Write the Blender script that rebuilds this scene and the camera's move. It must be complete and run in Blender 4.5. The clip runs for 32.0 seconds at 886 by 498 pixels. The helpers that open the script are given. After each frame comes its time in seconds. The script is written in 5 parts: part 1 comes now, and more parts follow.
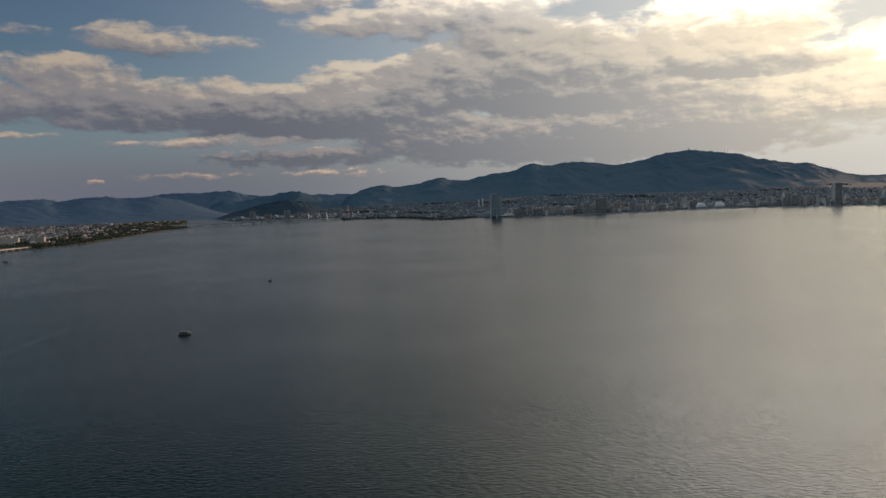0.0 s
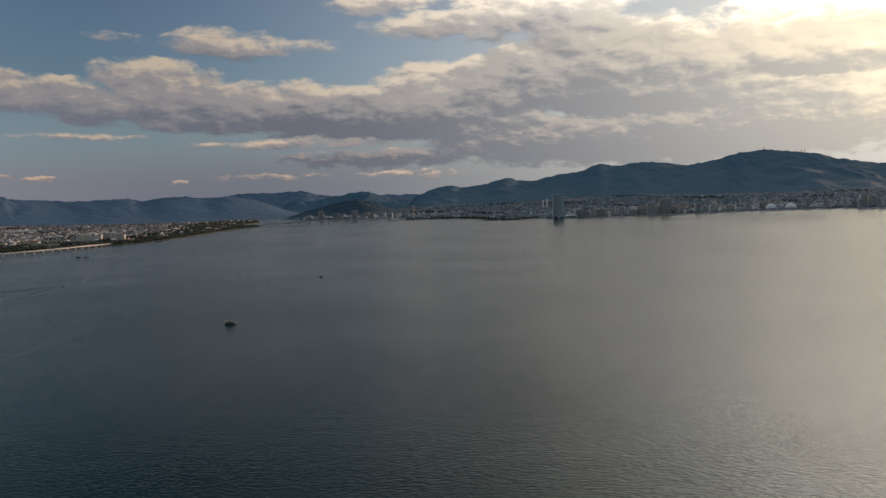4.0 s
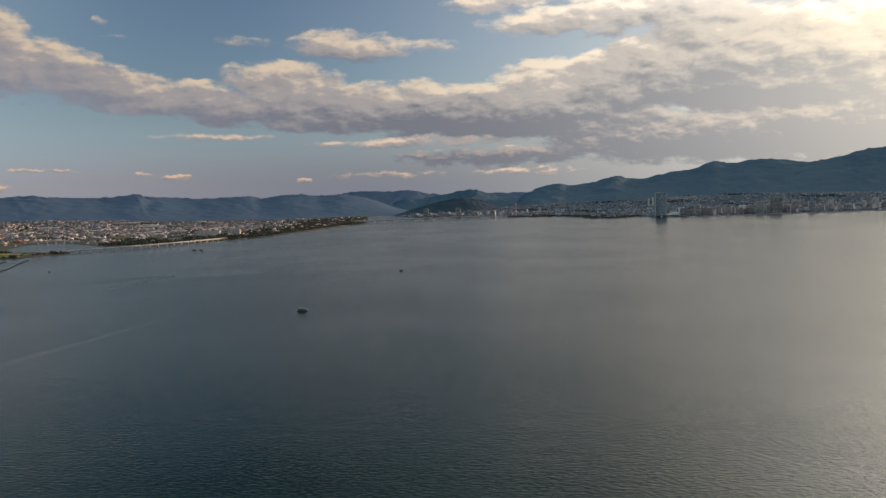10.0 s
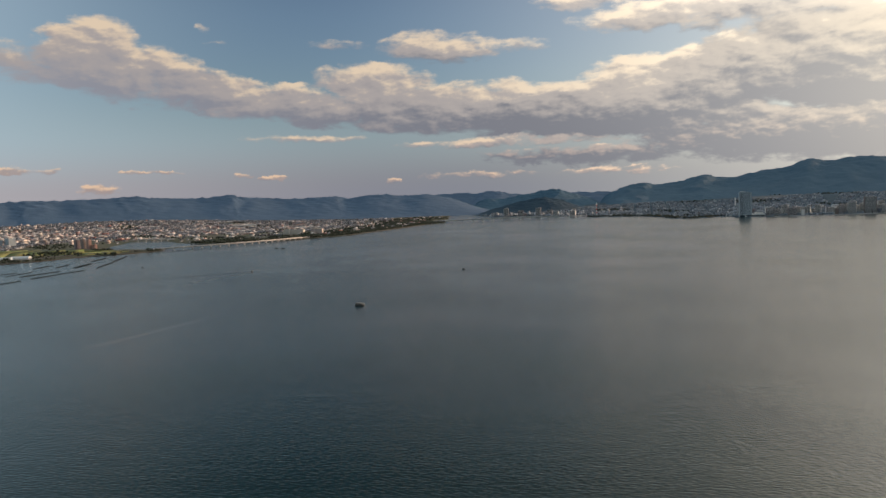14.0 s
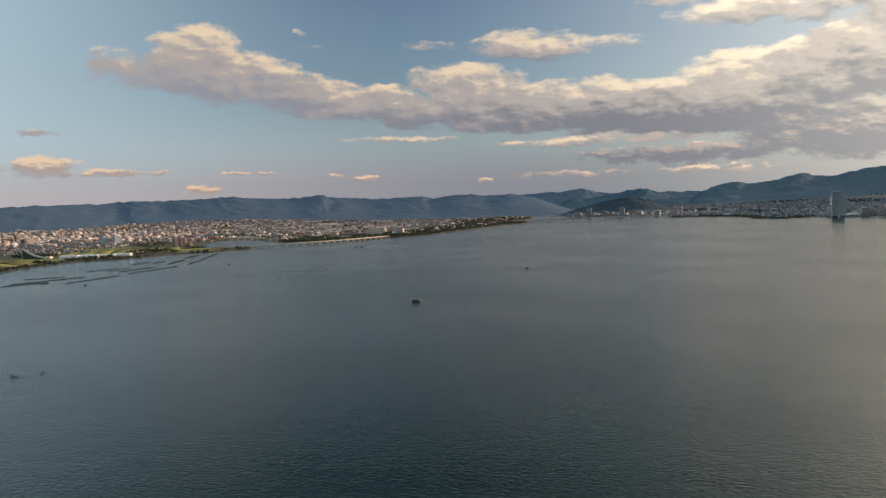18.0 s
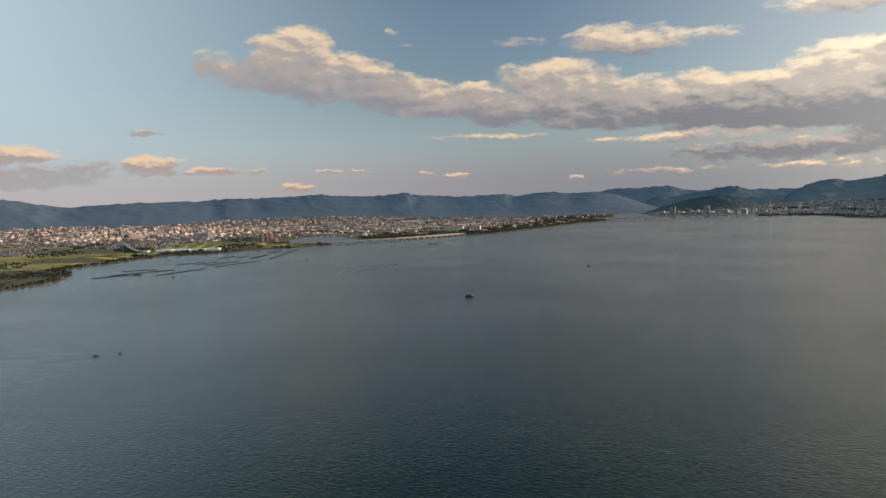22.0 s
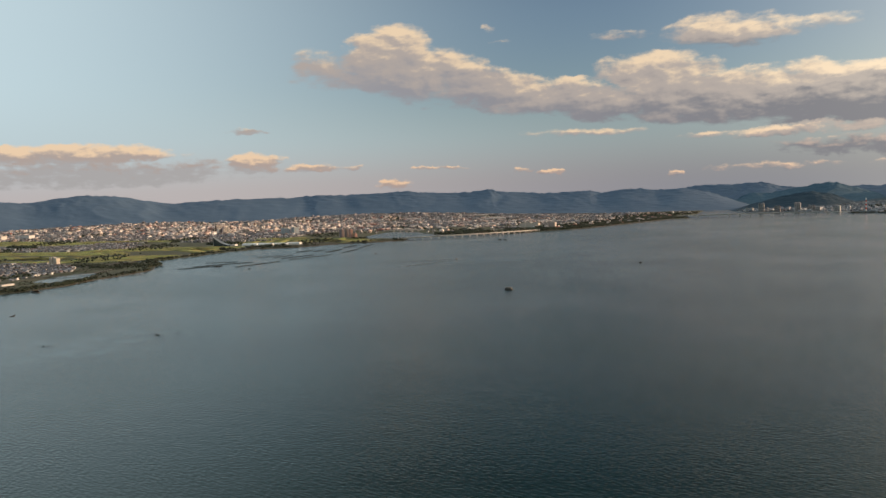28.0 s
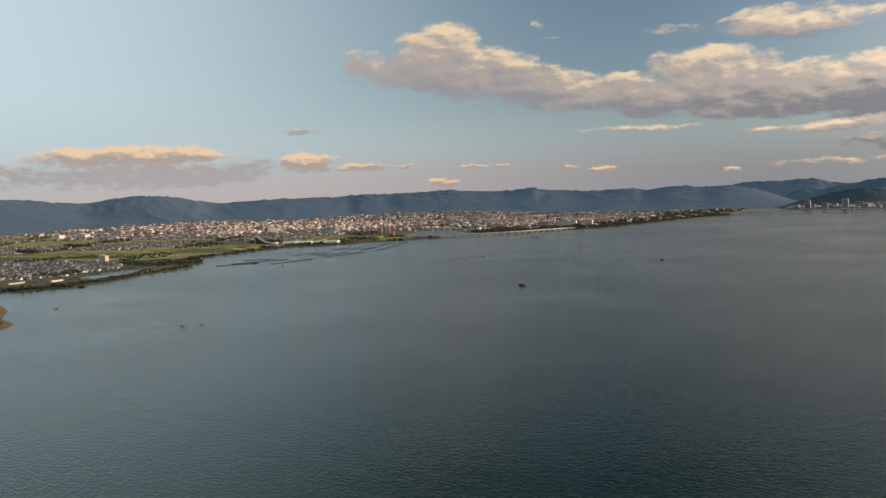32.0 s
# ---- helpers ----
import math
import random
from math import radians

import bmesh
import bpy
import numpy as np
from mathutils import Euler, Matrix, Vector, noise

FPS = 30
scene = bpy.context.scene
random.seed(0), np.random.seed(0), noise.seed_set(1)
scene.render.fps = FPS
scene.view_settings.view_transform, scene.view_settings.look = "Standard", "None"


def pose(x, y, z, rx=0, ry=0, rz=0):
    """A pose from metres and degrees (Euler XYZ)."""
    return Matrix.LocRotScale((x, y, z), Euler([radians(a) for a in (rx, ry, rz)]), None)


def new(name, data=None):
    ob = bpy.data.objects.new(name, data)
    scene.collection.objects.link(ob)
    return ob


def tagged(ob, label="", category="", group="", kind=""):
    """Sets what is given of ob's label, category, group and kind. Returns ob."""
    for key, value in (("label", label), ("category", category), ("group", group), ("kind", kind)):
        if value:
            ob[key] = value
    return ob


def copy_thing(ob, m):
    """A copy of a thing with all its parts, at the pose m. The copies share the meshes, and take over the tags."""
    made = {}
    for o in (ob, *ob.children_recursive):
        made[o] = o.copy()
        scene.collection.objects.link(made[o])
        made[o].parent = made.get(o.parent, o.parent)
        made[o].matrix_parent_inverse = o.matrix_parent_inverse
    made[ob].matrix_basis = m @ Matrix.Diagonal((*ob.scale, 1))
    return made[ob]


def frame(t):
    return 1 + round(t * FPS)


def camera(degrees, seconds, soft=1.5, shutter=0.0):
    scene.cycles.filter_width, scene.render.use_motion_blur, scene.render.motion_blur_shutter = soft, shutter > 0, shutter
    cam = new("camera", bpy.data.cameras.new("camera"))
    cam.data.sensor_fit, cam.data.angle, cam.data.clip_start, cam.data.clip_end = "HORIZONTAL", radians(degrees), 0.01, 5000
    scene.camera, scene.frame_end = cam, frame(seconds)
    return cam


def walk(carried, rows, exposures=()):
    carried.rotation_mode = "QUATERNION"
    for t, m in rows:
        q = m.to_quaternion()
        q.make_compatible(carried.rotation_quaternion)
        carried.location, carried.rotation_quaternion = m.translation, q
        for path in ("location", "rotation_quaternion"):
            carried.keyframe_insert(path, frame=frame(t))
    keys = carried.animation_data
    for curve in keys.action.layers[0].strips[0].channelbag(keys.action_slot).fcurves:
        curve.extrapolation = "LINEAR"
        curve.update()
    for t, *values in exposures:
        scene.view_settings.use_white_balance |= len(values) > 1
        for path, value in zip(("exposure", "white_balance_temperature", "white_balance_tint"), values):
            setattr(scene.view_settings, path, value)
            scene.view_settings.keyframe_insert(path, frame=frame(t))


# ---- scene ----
cam = camera(60.04, 32.0)
# seconds, x, y, z, heading (left of +y), pitch, lean of the picture
ROWS = [
    (0.0, -0.15, 0.14, 110.13, -0.004, -4.572, 1.979),
    (0.5, 4.66, -3.88, 109.90, 0.698, -4.549, 1.988),
    (1.0, 9.44, -7.77, 109.70, 1.370, -4.530, 1.990),
    (1.5, 14.22, -11.54, 109.52, 2.038, -4.503, 1.989),
    (2.0, 18.99, -15.19, 109.37, 2.704, -4.476, 1.983),
    (2.5, 23.76, -18.75, 109.23, 3.393, -4.445, 1.972),
    (3.0, 28.55, -22.22, 109.11, 4.072, -4.412, 1.951),
    (3.5, 33.36, -25.62, 109.01, 4.753, -4.387, 1.942),
    (5.5, 52.89, -38.53, 108.76, 7.508, -4.295, 1.864),
    (6.0, 57.87, -41.63, 108.73, 8.213, -4.306, 1.851),
    (6.5, 62.90, -44.68, 108.72, 8.899, -4.306, 1.847),
    (7.0, 67.98, -47.69, 108.71, 9.591, -4.307, 1.846),
    (7.5, 73.11, -50.66, 108.72, 10.304, -4.305, 1.854),
    (8.0, 78.30, -53.59, 108.74, 11.042, -4.310, 1.862),
    (8.5, 83.54, -56.48, 108.76, 11.776, -4.304, 1.871),
    (9.0, 88.84, -59.34, 108.80, 12.530, -4.289, 1.879),
    (9.5, 94.21, -62.16, 108.84, 13.295, -4.267, 1.887),
    (10.0, 99.63, -64.94, 108.89, 14.076, -4.246, 1.891),
    (10.5, 105.11, -67.68, 108.94, 14.851, -4.233, 1.889),
    (11.0, 110.65, -70.38, 109.00, 15.638, -4.221, 1.895),
    (11.5, 116.26, -73.03, 109.06, 16.468, -4.203, 1.907),
    (12.0, 121.92, -75.64, 109.13, 17.354, -4.185, 1.925),
    (12.5, 127.64, -78.20, 109.19, 18.234, -4.160, 1.952),
    (13.0, 133.42, -80.70, 109.27, 19.064, -4.131, 1.986),
    (13.5, 139.26, -83.16, 109.34, 19.871, -4.101, 2.026),
    (14.0, 145.16, -85.55, 109.41, 20.695, -4.060, 2.065),
    (14.5, 151.10, -87.88, 109.49, 21.514, -4.017, 2.102),
    (16.5, 175.38, -96.49, 109.78, 24.914, -3.887, 2.180),
    (17.0, 181.57, -98.44, 109.85, 25.769, -3.865, 2.180),
    (17.5, 187.79, -100.31, 109.92, 26.636, -3.847, 2.171),
    (18.0, 194.05, -102.09, 109.99, 27.476, -3.839, 2.160),
    (18.5, 200.35, -103.78, 110.05, 28.304, -3.830, 2.152),
    (19.0, 206.68, -105.37, 110.10, 29.144, -3.818, 2.144),
    (19.5, 213.03, -106.86, 110.16, 30.011, -3.809, 2.135),
    (20.0, 219.42, -108.25, 110.20, 30.868, -3.803, 2.123),
    (20.5, 225.83, -109.53, 110.25, 31.722, -3.797, 2.120),
    (21.0, 232.26, -110.71, 110.29, 32.544, -3.794, 2.129),
    (21.5, 238.71, -111.78, 110.32, 33.343, -3.791, 2.128),
    (22.0, 245.17, -112.73, 110.34, 34.125, -3.792, 2.133),
    (22.5, 251.65, -113.58, 110.36, 34.909, -3.779, 2.149),
    (23.0, 258.14, -114.32, 110.38, 35.668, -3.772, 2.153),
    (23.5, 264.64, -114.94, 110.39, 36.414, -3.763, 2.162),
    (24.0, 271.14, -115.46, 110.39, 37.134, -3.754, 2.165),
    (24.5, 277.65, -115.87, 110.38, 37.793, -3.754, 2.156),
    (25.0, 284.16, -116.17, 110.36, 38.364, -3.763, 2.149),
    (25.5, 290.67, -116.38, 110.34, 38.843, -3.766, 2.144),
    (27.5, 316.69, -116.25, 110.18, 40.709, -3.792, 2.115),
    (28.0, 323.18, -116.01, 110.12, 41.183, -3.812, 2.113),
    (28.5, 329.67, -115.71, 110.05, 41.639, -3.811, 2.126),
    (29.0, 336.15, -115.35, 109.97, 42.089, -3.816, 2.131),
    (29.5, 342.62, -114.94, 109.88, 42.522, -3.814, 2.149),
    (30.0, 349.10, -114.50, 109.79, 42.966, -3.815, 2.181),
    (30.5, 355.56, -114.03, 109.69, 43.408, -3.809, 2.210),
    (31.0, 362.03, -113.56, 109.58, 43.868, -3.804, 2.268),
    (31.5, 368.49, -113.09, 109.46, 44.359, -3.790, 2.338),
    (32.0, 374.96, -112.64, 109.33, 44.903, -3.793, 2.413),
]
EXPOSURES = [(0.0, -0.94, 5820, 10), (6.0, -0.60, 5930, 10), (13.0, -0.28, 6120, 10), (19.0, -0.12, 6330, 9), (26.0, -0.10, 6560, 9), (32.0, -0.11, 6620, 9)]
walk(cam, [(t, pose(x, y, z, 90 + pitch, 0, yaw) @ pose(0, 0, 0, 0, 0, -lean)) for t, x, y, z, yaw, pitch, lean in ROWS], EXPOSURES)

# ---- light: low sun behind broken cloud, clouds in the sky ----
SUN_AZ, SUN_EL = -37.0, 8.5          # degrees, left of +y and above the horizon
sun = new("sun", bpy.data.lights.new("sun", "SUN"))
sun.data.energy, sun.data.angle, sun.data.color = 4.8, radians(0.6), (1.0, 0.62, 0.38)
sd_ = Vector((-math.sin(radians(SUN_AZ)) * math.cos(radians(SUN_EL)), math.cos(radians(SUN_AZ)) * math.cos(radians(SUN_EL)), math.sin(radians(SUN_EL))))
sun.rotation_mode = "QUATERNION"
sun.rotation_quaternion = sd_.to_track_quat("Z", "Y")

world = bpy.data.worlds.new("sky")
world.use_nodes = True
scene.world = world
WT = world.node_tree
WT.nodes.clear()


class S:
    """A value in a node tree, with arithmetic."""
    tree = None

    def __init__(self, sock):
        self.s = sock

    @staticmethod
    def math(op, *args, clamp=False):
        n = S.tree.nodes.new("ShaderNodeMath")
        n.operation, n.use_clamp = op, clamp
        for i, a in enumerate(args):
            if isinstance(a, S):
                S.tree.links.new(a.s, n.inputs[i])
            else:
                n.inputs[i].default_value = a
        return S(n.outputs[0])

    def __add__(self, o): return S.math("ADD", self, o)
    def __radd__(self, o): return S.math("ADD", self, o)
    def __sub__(self, o): return S.math("SUBTRACT", self, o)
    def __rsub__(self, o): return S.math("SUBTRACT", o, self)
    def __mul__(self, o): return S.math("MULTIPLY", self, o)
    def __rmul__(self, o): return S.math("MULTIPLY", self, o)
    def __truediv__(self, o): return S.math("DIVIDE", self, o)


def smooth(x, lo, hi, a=0.0, b=1.0):
    n = S.tree.nodes.new("ShaderNodeMapRange")
    n.interpolation_type = "SMOOTHSTEP"
    S.tree.links.new(x.s, n.inputs[0])
    for i, v in enumerate((lo, hi, a, b)):
        n.inputs[1 + i].default_value = v
    return S(n.outputs[0])


def vec(x, y, z=0.0):
    n = S.tree.nodes.new("ShaderNodeCombineXYZ")
    for i, v in enumerate((x, y, z)):
        if isinstance(v, S):
            S.tree.links.new(v.s, n.inputs[i])
        else:
            n.inputs[i].default_value = v
    return S(n.outputs[0])


def fbm(v, scale, detail=4.0, rough=0.55, distort=0.0):
    n = S.tree.nodes.new("ShaderNodeTexNoise")
    S.tree.links.new(v.s, n.inputs["Vector"])
    for k, val in (("Scale", scale), ("Detail", detail), ("Roughness", rough), ("Distortion", distort)):
        n.inputs[k].default_value = val
    return n


def mixc(f, a, b, mode="MIX"):
    n = S.tree.nodes.new("ShaderNodeMix")
    n.data_type, n.blend_type = "RGBA", mode
    for i, v in ((0, f), (6, a), (7, b)):
        if isinstance(v, S):
            S.tree.links.new(v.s, n.inputs[i])
        else:
            n.inputs[i].default_value = v if i == 0 else (*v, 1.0)
    return S(n.outputs[2])


S.tree = WT
tc = WT.nodes.new("ShaderNodeTexCoord")
sep = WT.nodes.new("ShaderNodeSeparateXYZ")
WT.links.new(tc.outputs["Generated"], sep.inputs[0])
sx, sy, sz = (S(o) for o in sep.outputs)
az = S.math("ARCTAN2", sx * -1.0, sy) * 57.2958
el = S.math("ARCSINE", sz) * 57.2958
place = vec(az, el * 2.0)
warp = WT.nodes.new("ShaderNodeSeparateColor")
WT.links.new(fbm(place, 0.22, 7.0, 0.62).outputs["Color"], warp.inputs[0])
wr, wg = S(warp.outputs[0]), S(warp.outputs[1])
u = az + (wr - 0.5) * 5.0
fine = WT.nodes.new("ShaderNodeSeparateColor")
WT.links.new(fbm(vec(az, el * 1.6, 7.0), 0.95, 6.0, 0.6).outputs["Color"], fine.inputs[0])
low = smooth(el, 1.0, 6.5, 1.0, 0.3)                         # the low clouds are small and finely torn
u = u + (S(fine.outputs[0]) - 0.5) * 2.2 * low
v = el + (wg - 0.5) * smooth(el, 2.0, 7.0, 0.5, 2.0) + (S(fine.outputs[1]) - 0.5) * 0.95 * low
billow = S(fbm(vec(az, el * 2.2), 1.05, 6.0, 0.52, 0.2).outputs["Fac"])
billow_sunward = S(fbm(vec(az - 0.16, el * 2.2 + 0.34), 1.05, 6.0, 0.52, 0.2).outputs["Fac"])
puff = S(fbm(place, 0.38, 8.0, 0.52, 0.3).outputs["Fac"]) + (billow - 0.5) * smooth(el, 1.0, 6.5, 0.9, 0.3)
puff_sunward = S(fbm(vec(az - 0.45, el * 2.0 + 0.8), 0.38, 8.0, 0.51, 0.3).outputs["Fac"]) + (billow_sunward - 0.5) * smooth(el, 1.0, 6.5, 0.9, 0.3)
streak = S(fbm(vec(az * 0.35, el * 3.0, 4.0), 0.5, 6.0, 0.6).outputs["Fac"])
cover, bulk, rise = S.math("ADD", 0.0, 0.0), S.math("ADD", 0.0, 0.001), S.math("ADD", 0.0, 0.0)


def cloud(a, e, wide, high, thick=1.0, lift=0.0, tilt=0.0):
    """Adds one cloud: its middle's direction and half sizes in degrees; lift brightens its top, tilt lowers its right end."""
    global cover, bulk, rise
    du = (u - a) * (1.0 / wide)
    dv = (v - e - (u - a) * tilt) * (1.0 / high) if tilt else (v - e) * (1.0 / high)
    d = S.math("MAXIMUM", 1.0 - (du * du + dv * dv), 0.0)
    cover = S.math("MAXIMUM", cover, d * thick)
    bulk = bulk + d
    rise = rise + d * (dv + lift)


# the big cumulus to the south-east and its arm
cloud(44.4, 11.0, 3.4, 1.9, 1.0, 0.2)
cloud(43.0, 9.2, 6.5, 2.4, 1.1, 0.1, 0.06)
cloud(47.8, 9.4, 5.2, 1.7, 0.7, -0.3)
cloud(37.5, 7.9, 6.8, 1.9, 1.1, 0.05, 0.16)
cloud(32.6, 7.0, 5.0, 1.5, 1.1, 0.1)
cloud(29.0, 6.4, 4.5, 1.4, 1.1, -0.2)
# the long bank
cloud(25.0, 8.2, 5.0, 1.7, 1.1, 0.25, 0.06)
cloud(20.5, 6.4, 10.5, 2.0, 1.2, 0.0)
cloud(14.0, 6.1, 10.0, 2.2, 1.3, -0.1)
cloud(7.8, 6.9, 5.0, 1.6, 1.1, 0.15)
cloud(8.0, 4.9, 14.0, 1.4, 1.3, -0.6)
# thin bright clouds above it
cloud(20.6, 10.7, 5.4, 1.3, 0.72, 0.3, 0.04)
cloud(15.2, 10.6, 3.0, 0.6, 0.5, 0.5)
cloud(28.2, 11.1, 2.4, 0.5, 0.36, 0.4)
cloud(37.2, 12.2, 0.6, 0.25, 0.24, 0.4)
cloud(36.2, 11.4, 1.2, 0.22, 0.24, 0.4)
cloud(6.2, 8.5, 3.8, 1.3, 1.0, 0.5)
cloud(5.0, 12.0, 7.0, 1.2, 0.8, 0.5)
cloud(9.0, 13.6, 5.0, 1.0, 0.8, 0.5)
# the mass before the sun
cloud(-6.5, 8.6, 9.0, 4.2, 1.3, -0.4)
cloud(-15.0, 6.5, 14.0, 5.5, 1.3, -0.35)
cloud(-21.0, 10.5, 8.0, 3.0, 1.0, 0.4)
cloud(-30.0, 6.0, 12.0, 4.0, 1.0, 0.1)
cloud(-12.0, 3.3, 20.0, 2.4, 1.2, -0.6)
cloud(1.0, 7.2, 7.0, 3.2, 1.4, -0.1)
cloud(-3.0, 3.4, 11.0, 2.2, 1.2, -0.4)
cloud(-2.0, 12.5, 9.0, 2.2, 1.0, 0.2)
cloud(-22.5, 7.7, 7.5, 0.9, 1.3, -1.2)
cloud(-8.0, 6.0, 8.0, 1.2, 1.3, -0.9)
cloud(-18.0, 20.0, 22.0, 5.0, 0.9, 0.2)
# streaks low over the hills
cloud(15.6, 3.75, 9.5, 0.5, 0.62, 0.35)
cloud(30.5, 4.4, 5.5, 0.34, 0.4, 0.4)
cloud(9.5, 2.5, 9.5, 0.85, 0.8, -0.6)
cloud(7.6, 1.35, 5.0, 0.4, 0.45, 0.3)
cloud(18.0, 1.4, 6.0, 0.3, 0.35, 0.2)
# the low bank to the east
cloud(67.0, 3.7, 8.0, 0.9, 1.1, 0.4)
cloud(66.0, 2.5, 15.0, 1.2, 0.7, -0.7)
cloud(55.0, 3.0, 3.2, 0.95, 1.1, 0.4)
cloud(50.0, 2.5, 2.8, 0.35, 0.65, 0.3)
cloud(44.4, 1.2, 1.6, 0.5, 0.8, 0.5)
cloud(41.2, 2.25, 2.6, 0.18, 0.55, 0.3)
cloud(34.7, 1.85, 0.8, 0.24, 0.5, 0.3)
cloud(33.0, 1.65, 0.7, 0.26, 0.6, 0.4)
cloud(24.8, 1.1, 0.5, 0.28, 0.7, 0.4)
cloud(55.0, 5.3, 1.9, 0.25, 0.6, -0.3)

# thin broken cloud high overhead
deck = S(fbm(vec(az * 0.06, el * 0.05, 9.0), 1.0, 5.0, 0.55).outputs["Fac"])
cover = S.math("MAXIMUM", cover, smooth(el, 16.0, 26.0) * smooth(az, -35.0, 8.0, 1.0, 0.12) * (deck * 1.6 - 0.1))
rag = S.math("MINIMUM", cover * 4.0, 1.0)
dense = smooth(cover + ((puff - 0.5) * 1.5 + (streak - 0.5) * 0.7) * rag, 0.05, 0.66)
relief = (puff - puff_sunward) * smooth(az, -12.0, 8.0, 1.7, 2.0)
core = smooth(cover + (puff - 0.5) * 1.2 * rag, 0.35, 1.05)     # thick middles stay grey, thin rims let the light through
sunny = rise / bulk * 1.35 + relief * 1.15 - core * 0.15 + (wg - 0.5) * 0.3
body, lit = smooth(sunny, -0.95, 0.15), smooth(sunny, 0.15, 1.0)
near_sun = S.math("POWER", S.math("MAXIMUM", S.math("COSINE", (az - SUN_AZ) * (1 / 57.2958)), 0.0), 5.0)
glow = near_sun * smooth(el, 0.5, 6.0, 0.80, 1.0) * smooth(el, 23.0, 50.0, 1.0, 0.04)
east = smooth(az, 25.0, 80.0)                                # haze whitens the sky away from the sun
above = smooth(el, 10.0, 17.0, 1.0, 3.2) + smooth(el, 10.0, 17.0) * near_sun * near_sun * 2.6                       # the brightest cloud lies over the sun
shade_c = mixc(glow, mixc(smooth(az, 10.0, 50.0), (0.200, 0.202, 0.232), mixc(smooth(az, 44.0, 54.0), (0.335, 0.332, 0.365), (0.43, 0.415, 0.42))), (0.80, 0.76, 0.70))
body_c = mixc(glow, (0.46, 0.405, 0.38), (1.46, 1.28, 1.00))
light_c = mixc(glow, (0.88, 0.68, 0.48), (2.50, 2.18, 1.66))
low_tint = mixc(smooth(el, 0.5, 6.0), (1.0, 0.88, 0.84), (1, 1, 1))
cloud_c = mixc(lit, mixc(body, shade_c, mixc(1.0, body_c, low_tint, "MULTIPLY")), mixc(1.0, light_c, low_tint, "MULTIPLY"))
low_sun = near_sun * near_sun * smooth(el, 9.0, 18.0, 1.0, 0.0)      # thin cloud glows round the hidden sun
cloud_c = mixc(low_sun, cloud_c, mixc(1.0, cloud_c, (1.72, 1.54, 1.24), "MULTIPLY"))
cloud_c = mixc(glow, cloud_c, mixc(1.0, cloud_c, vec(above, above, above * 1.0), "MULTIPLY"))

skytex = WT.nodes.new("ShaderNodeTexSky")
skytex.sky_type, skytex.sun_disc = "NISHITA", False
skytex.sun_elevation, skytex.sun_rotation = radians(SUN_EL), radians(-SUN_AZ)
skytex.air_density, skytex.dust_density, skytex.ozone_density = 1.0, 0.3, 1.0
sky_dim = mixc(1.0, S(skytex.outputs[0]), mixc(smooth(el, 12.5, 26.0), (0.078, 0.086, 0.106), mixc(smooth(az, 14.0, 34.0), (0.0250, 0.0235, 0.0205), mixc(smooth(az, 45.0, 62.0), (0.0105, 0.0136, 0.0130), (0.020, 0.025, 0.0235)))), "MULTIPLY")
high_veil = mixc(east * smooth(el, 14.0, 32.0, 0.9, 0.25) + smooth(az, 50.0, 68.0) * smooth(el, 14.0, 32.0) * 0.5, sky_dim, (0.64, 0.795, 0.865))
low_veil_c = mixc(smooth(az, 8.0, 62.0), (0.186, 0.208, 0.270), (0.52, 0.470, 0.475))
mid_veil_c = mixc(smooth(az, 8.0, 60.0), (0.205, 0.262, 0.365), (0.505, 0.590, 0.640))
veil_c = mixc(smooth(el, 0.8, 5.0), low_veil_c, mid_veil_c)
veil = smooth(el, 0.0, 9.0, 0.95, 0.0)                      # and greys it over the horizon
clear_c = mixc(glow * 0.9, mixc(veil, high_veil, veil_c), (1.70, 1.52, 1.20))
sky_c = mixc(dense, clear_c, cloud_c)
bg = WT.nodes.new("ShaderNodeBackground")
WT.links.new(sky_c.s, bg.inputs["Color"])
bg.inputs["Strength"].default_value = 1.0
wout = WT.nodes.new("ShaderNodeOutputWorld")
WT.links.new(bg.outputs[0], wout.inputs[0])


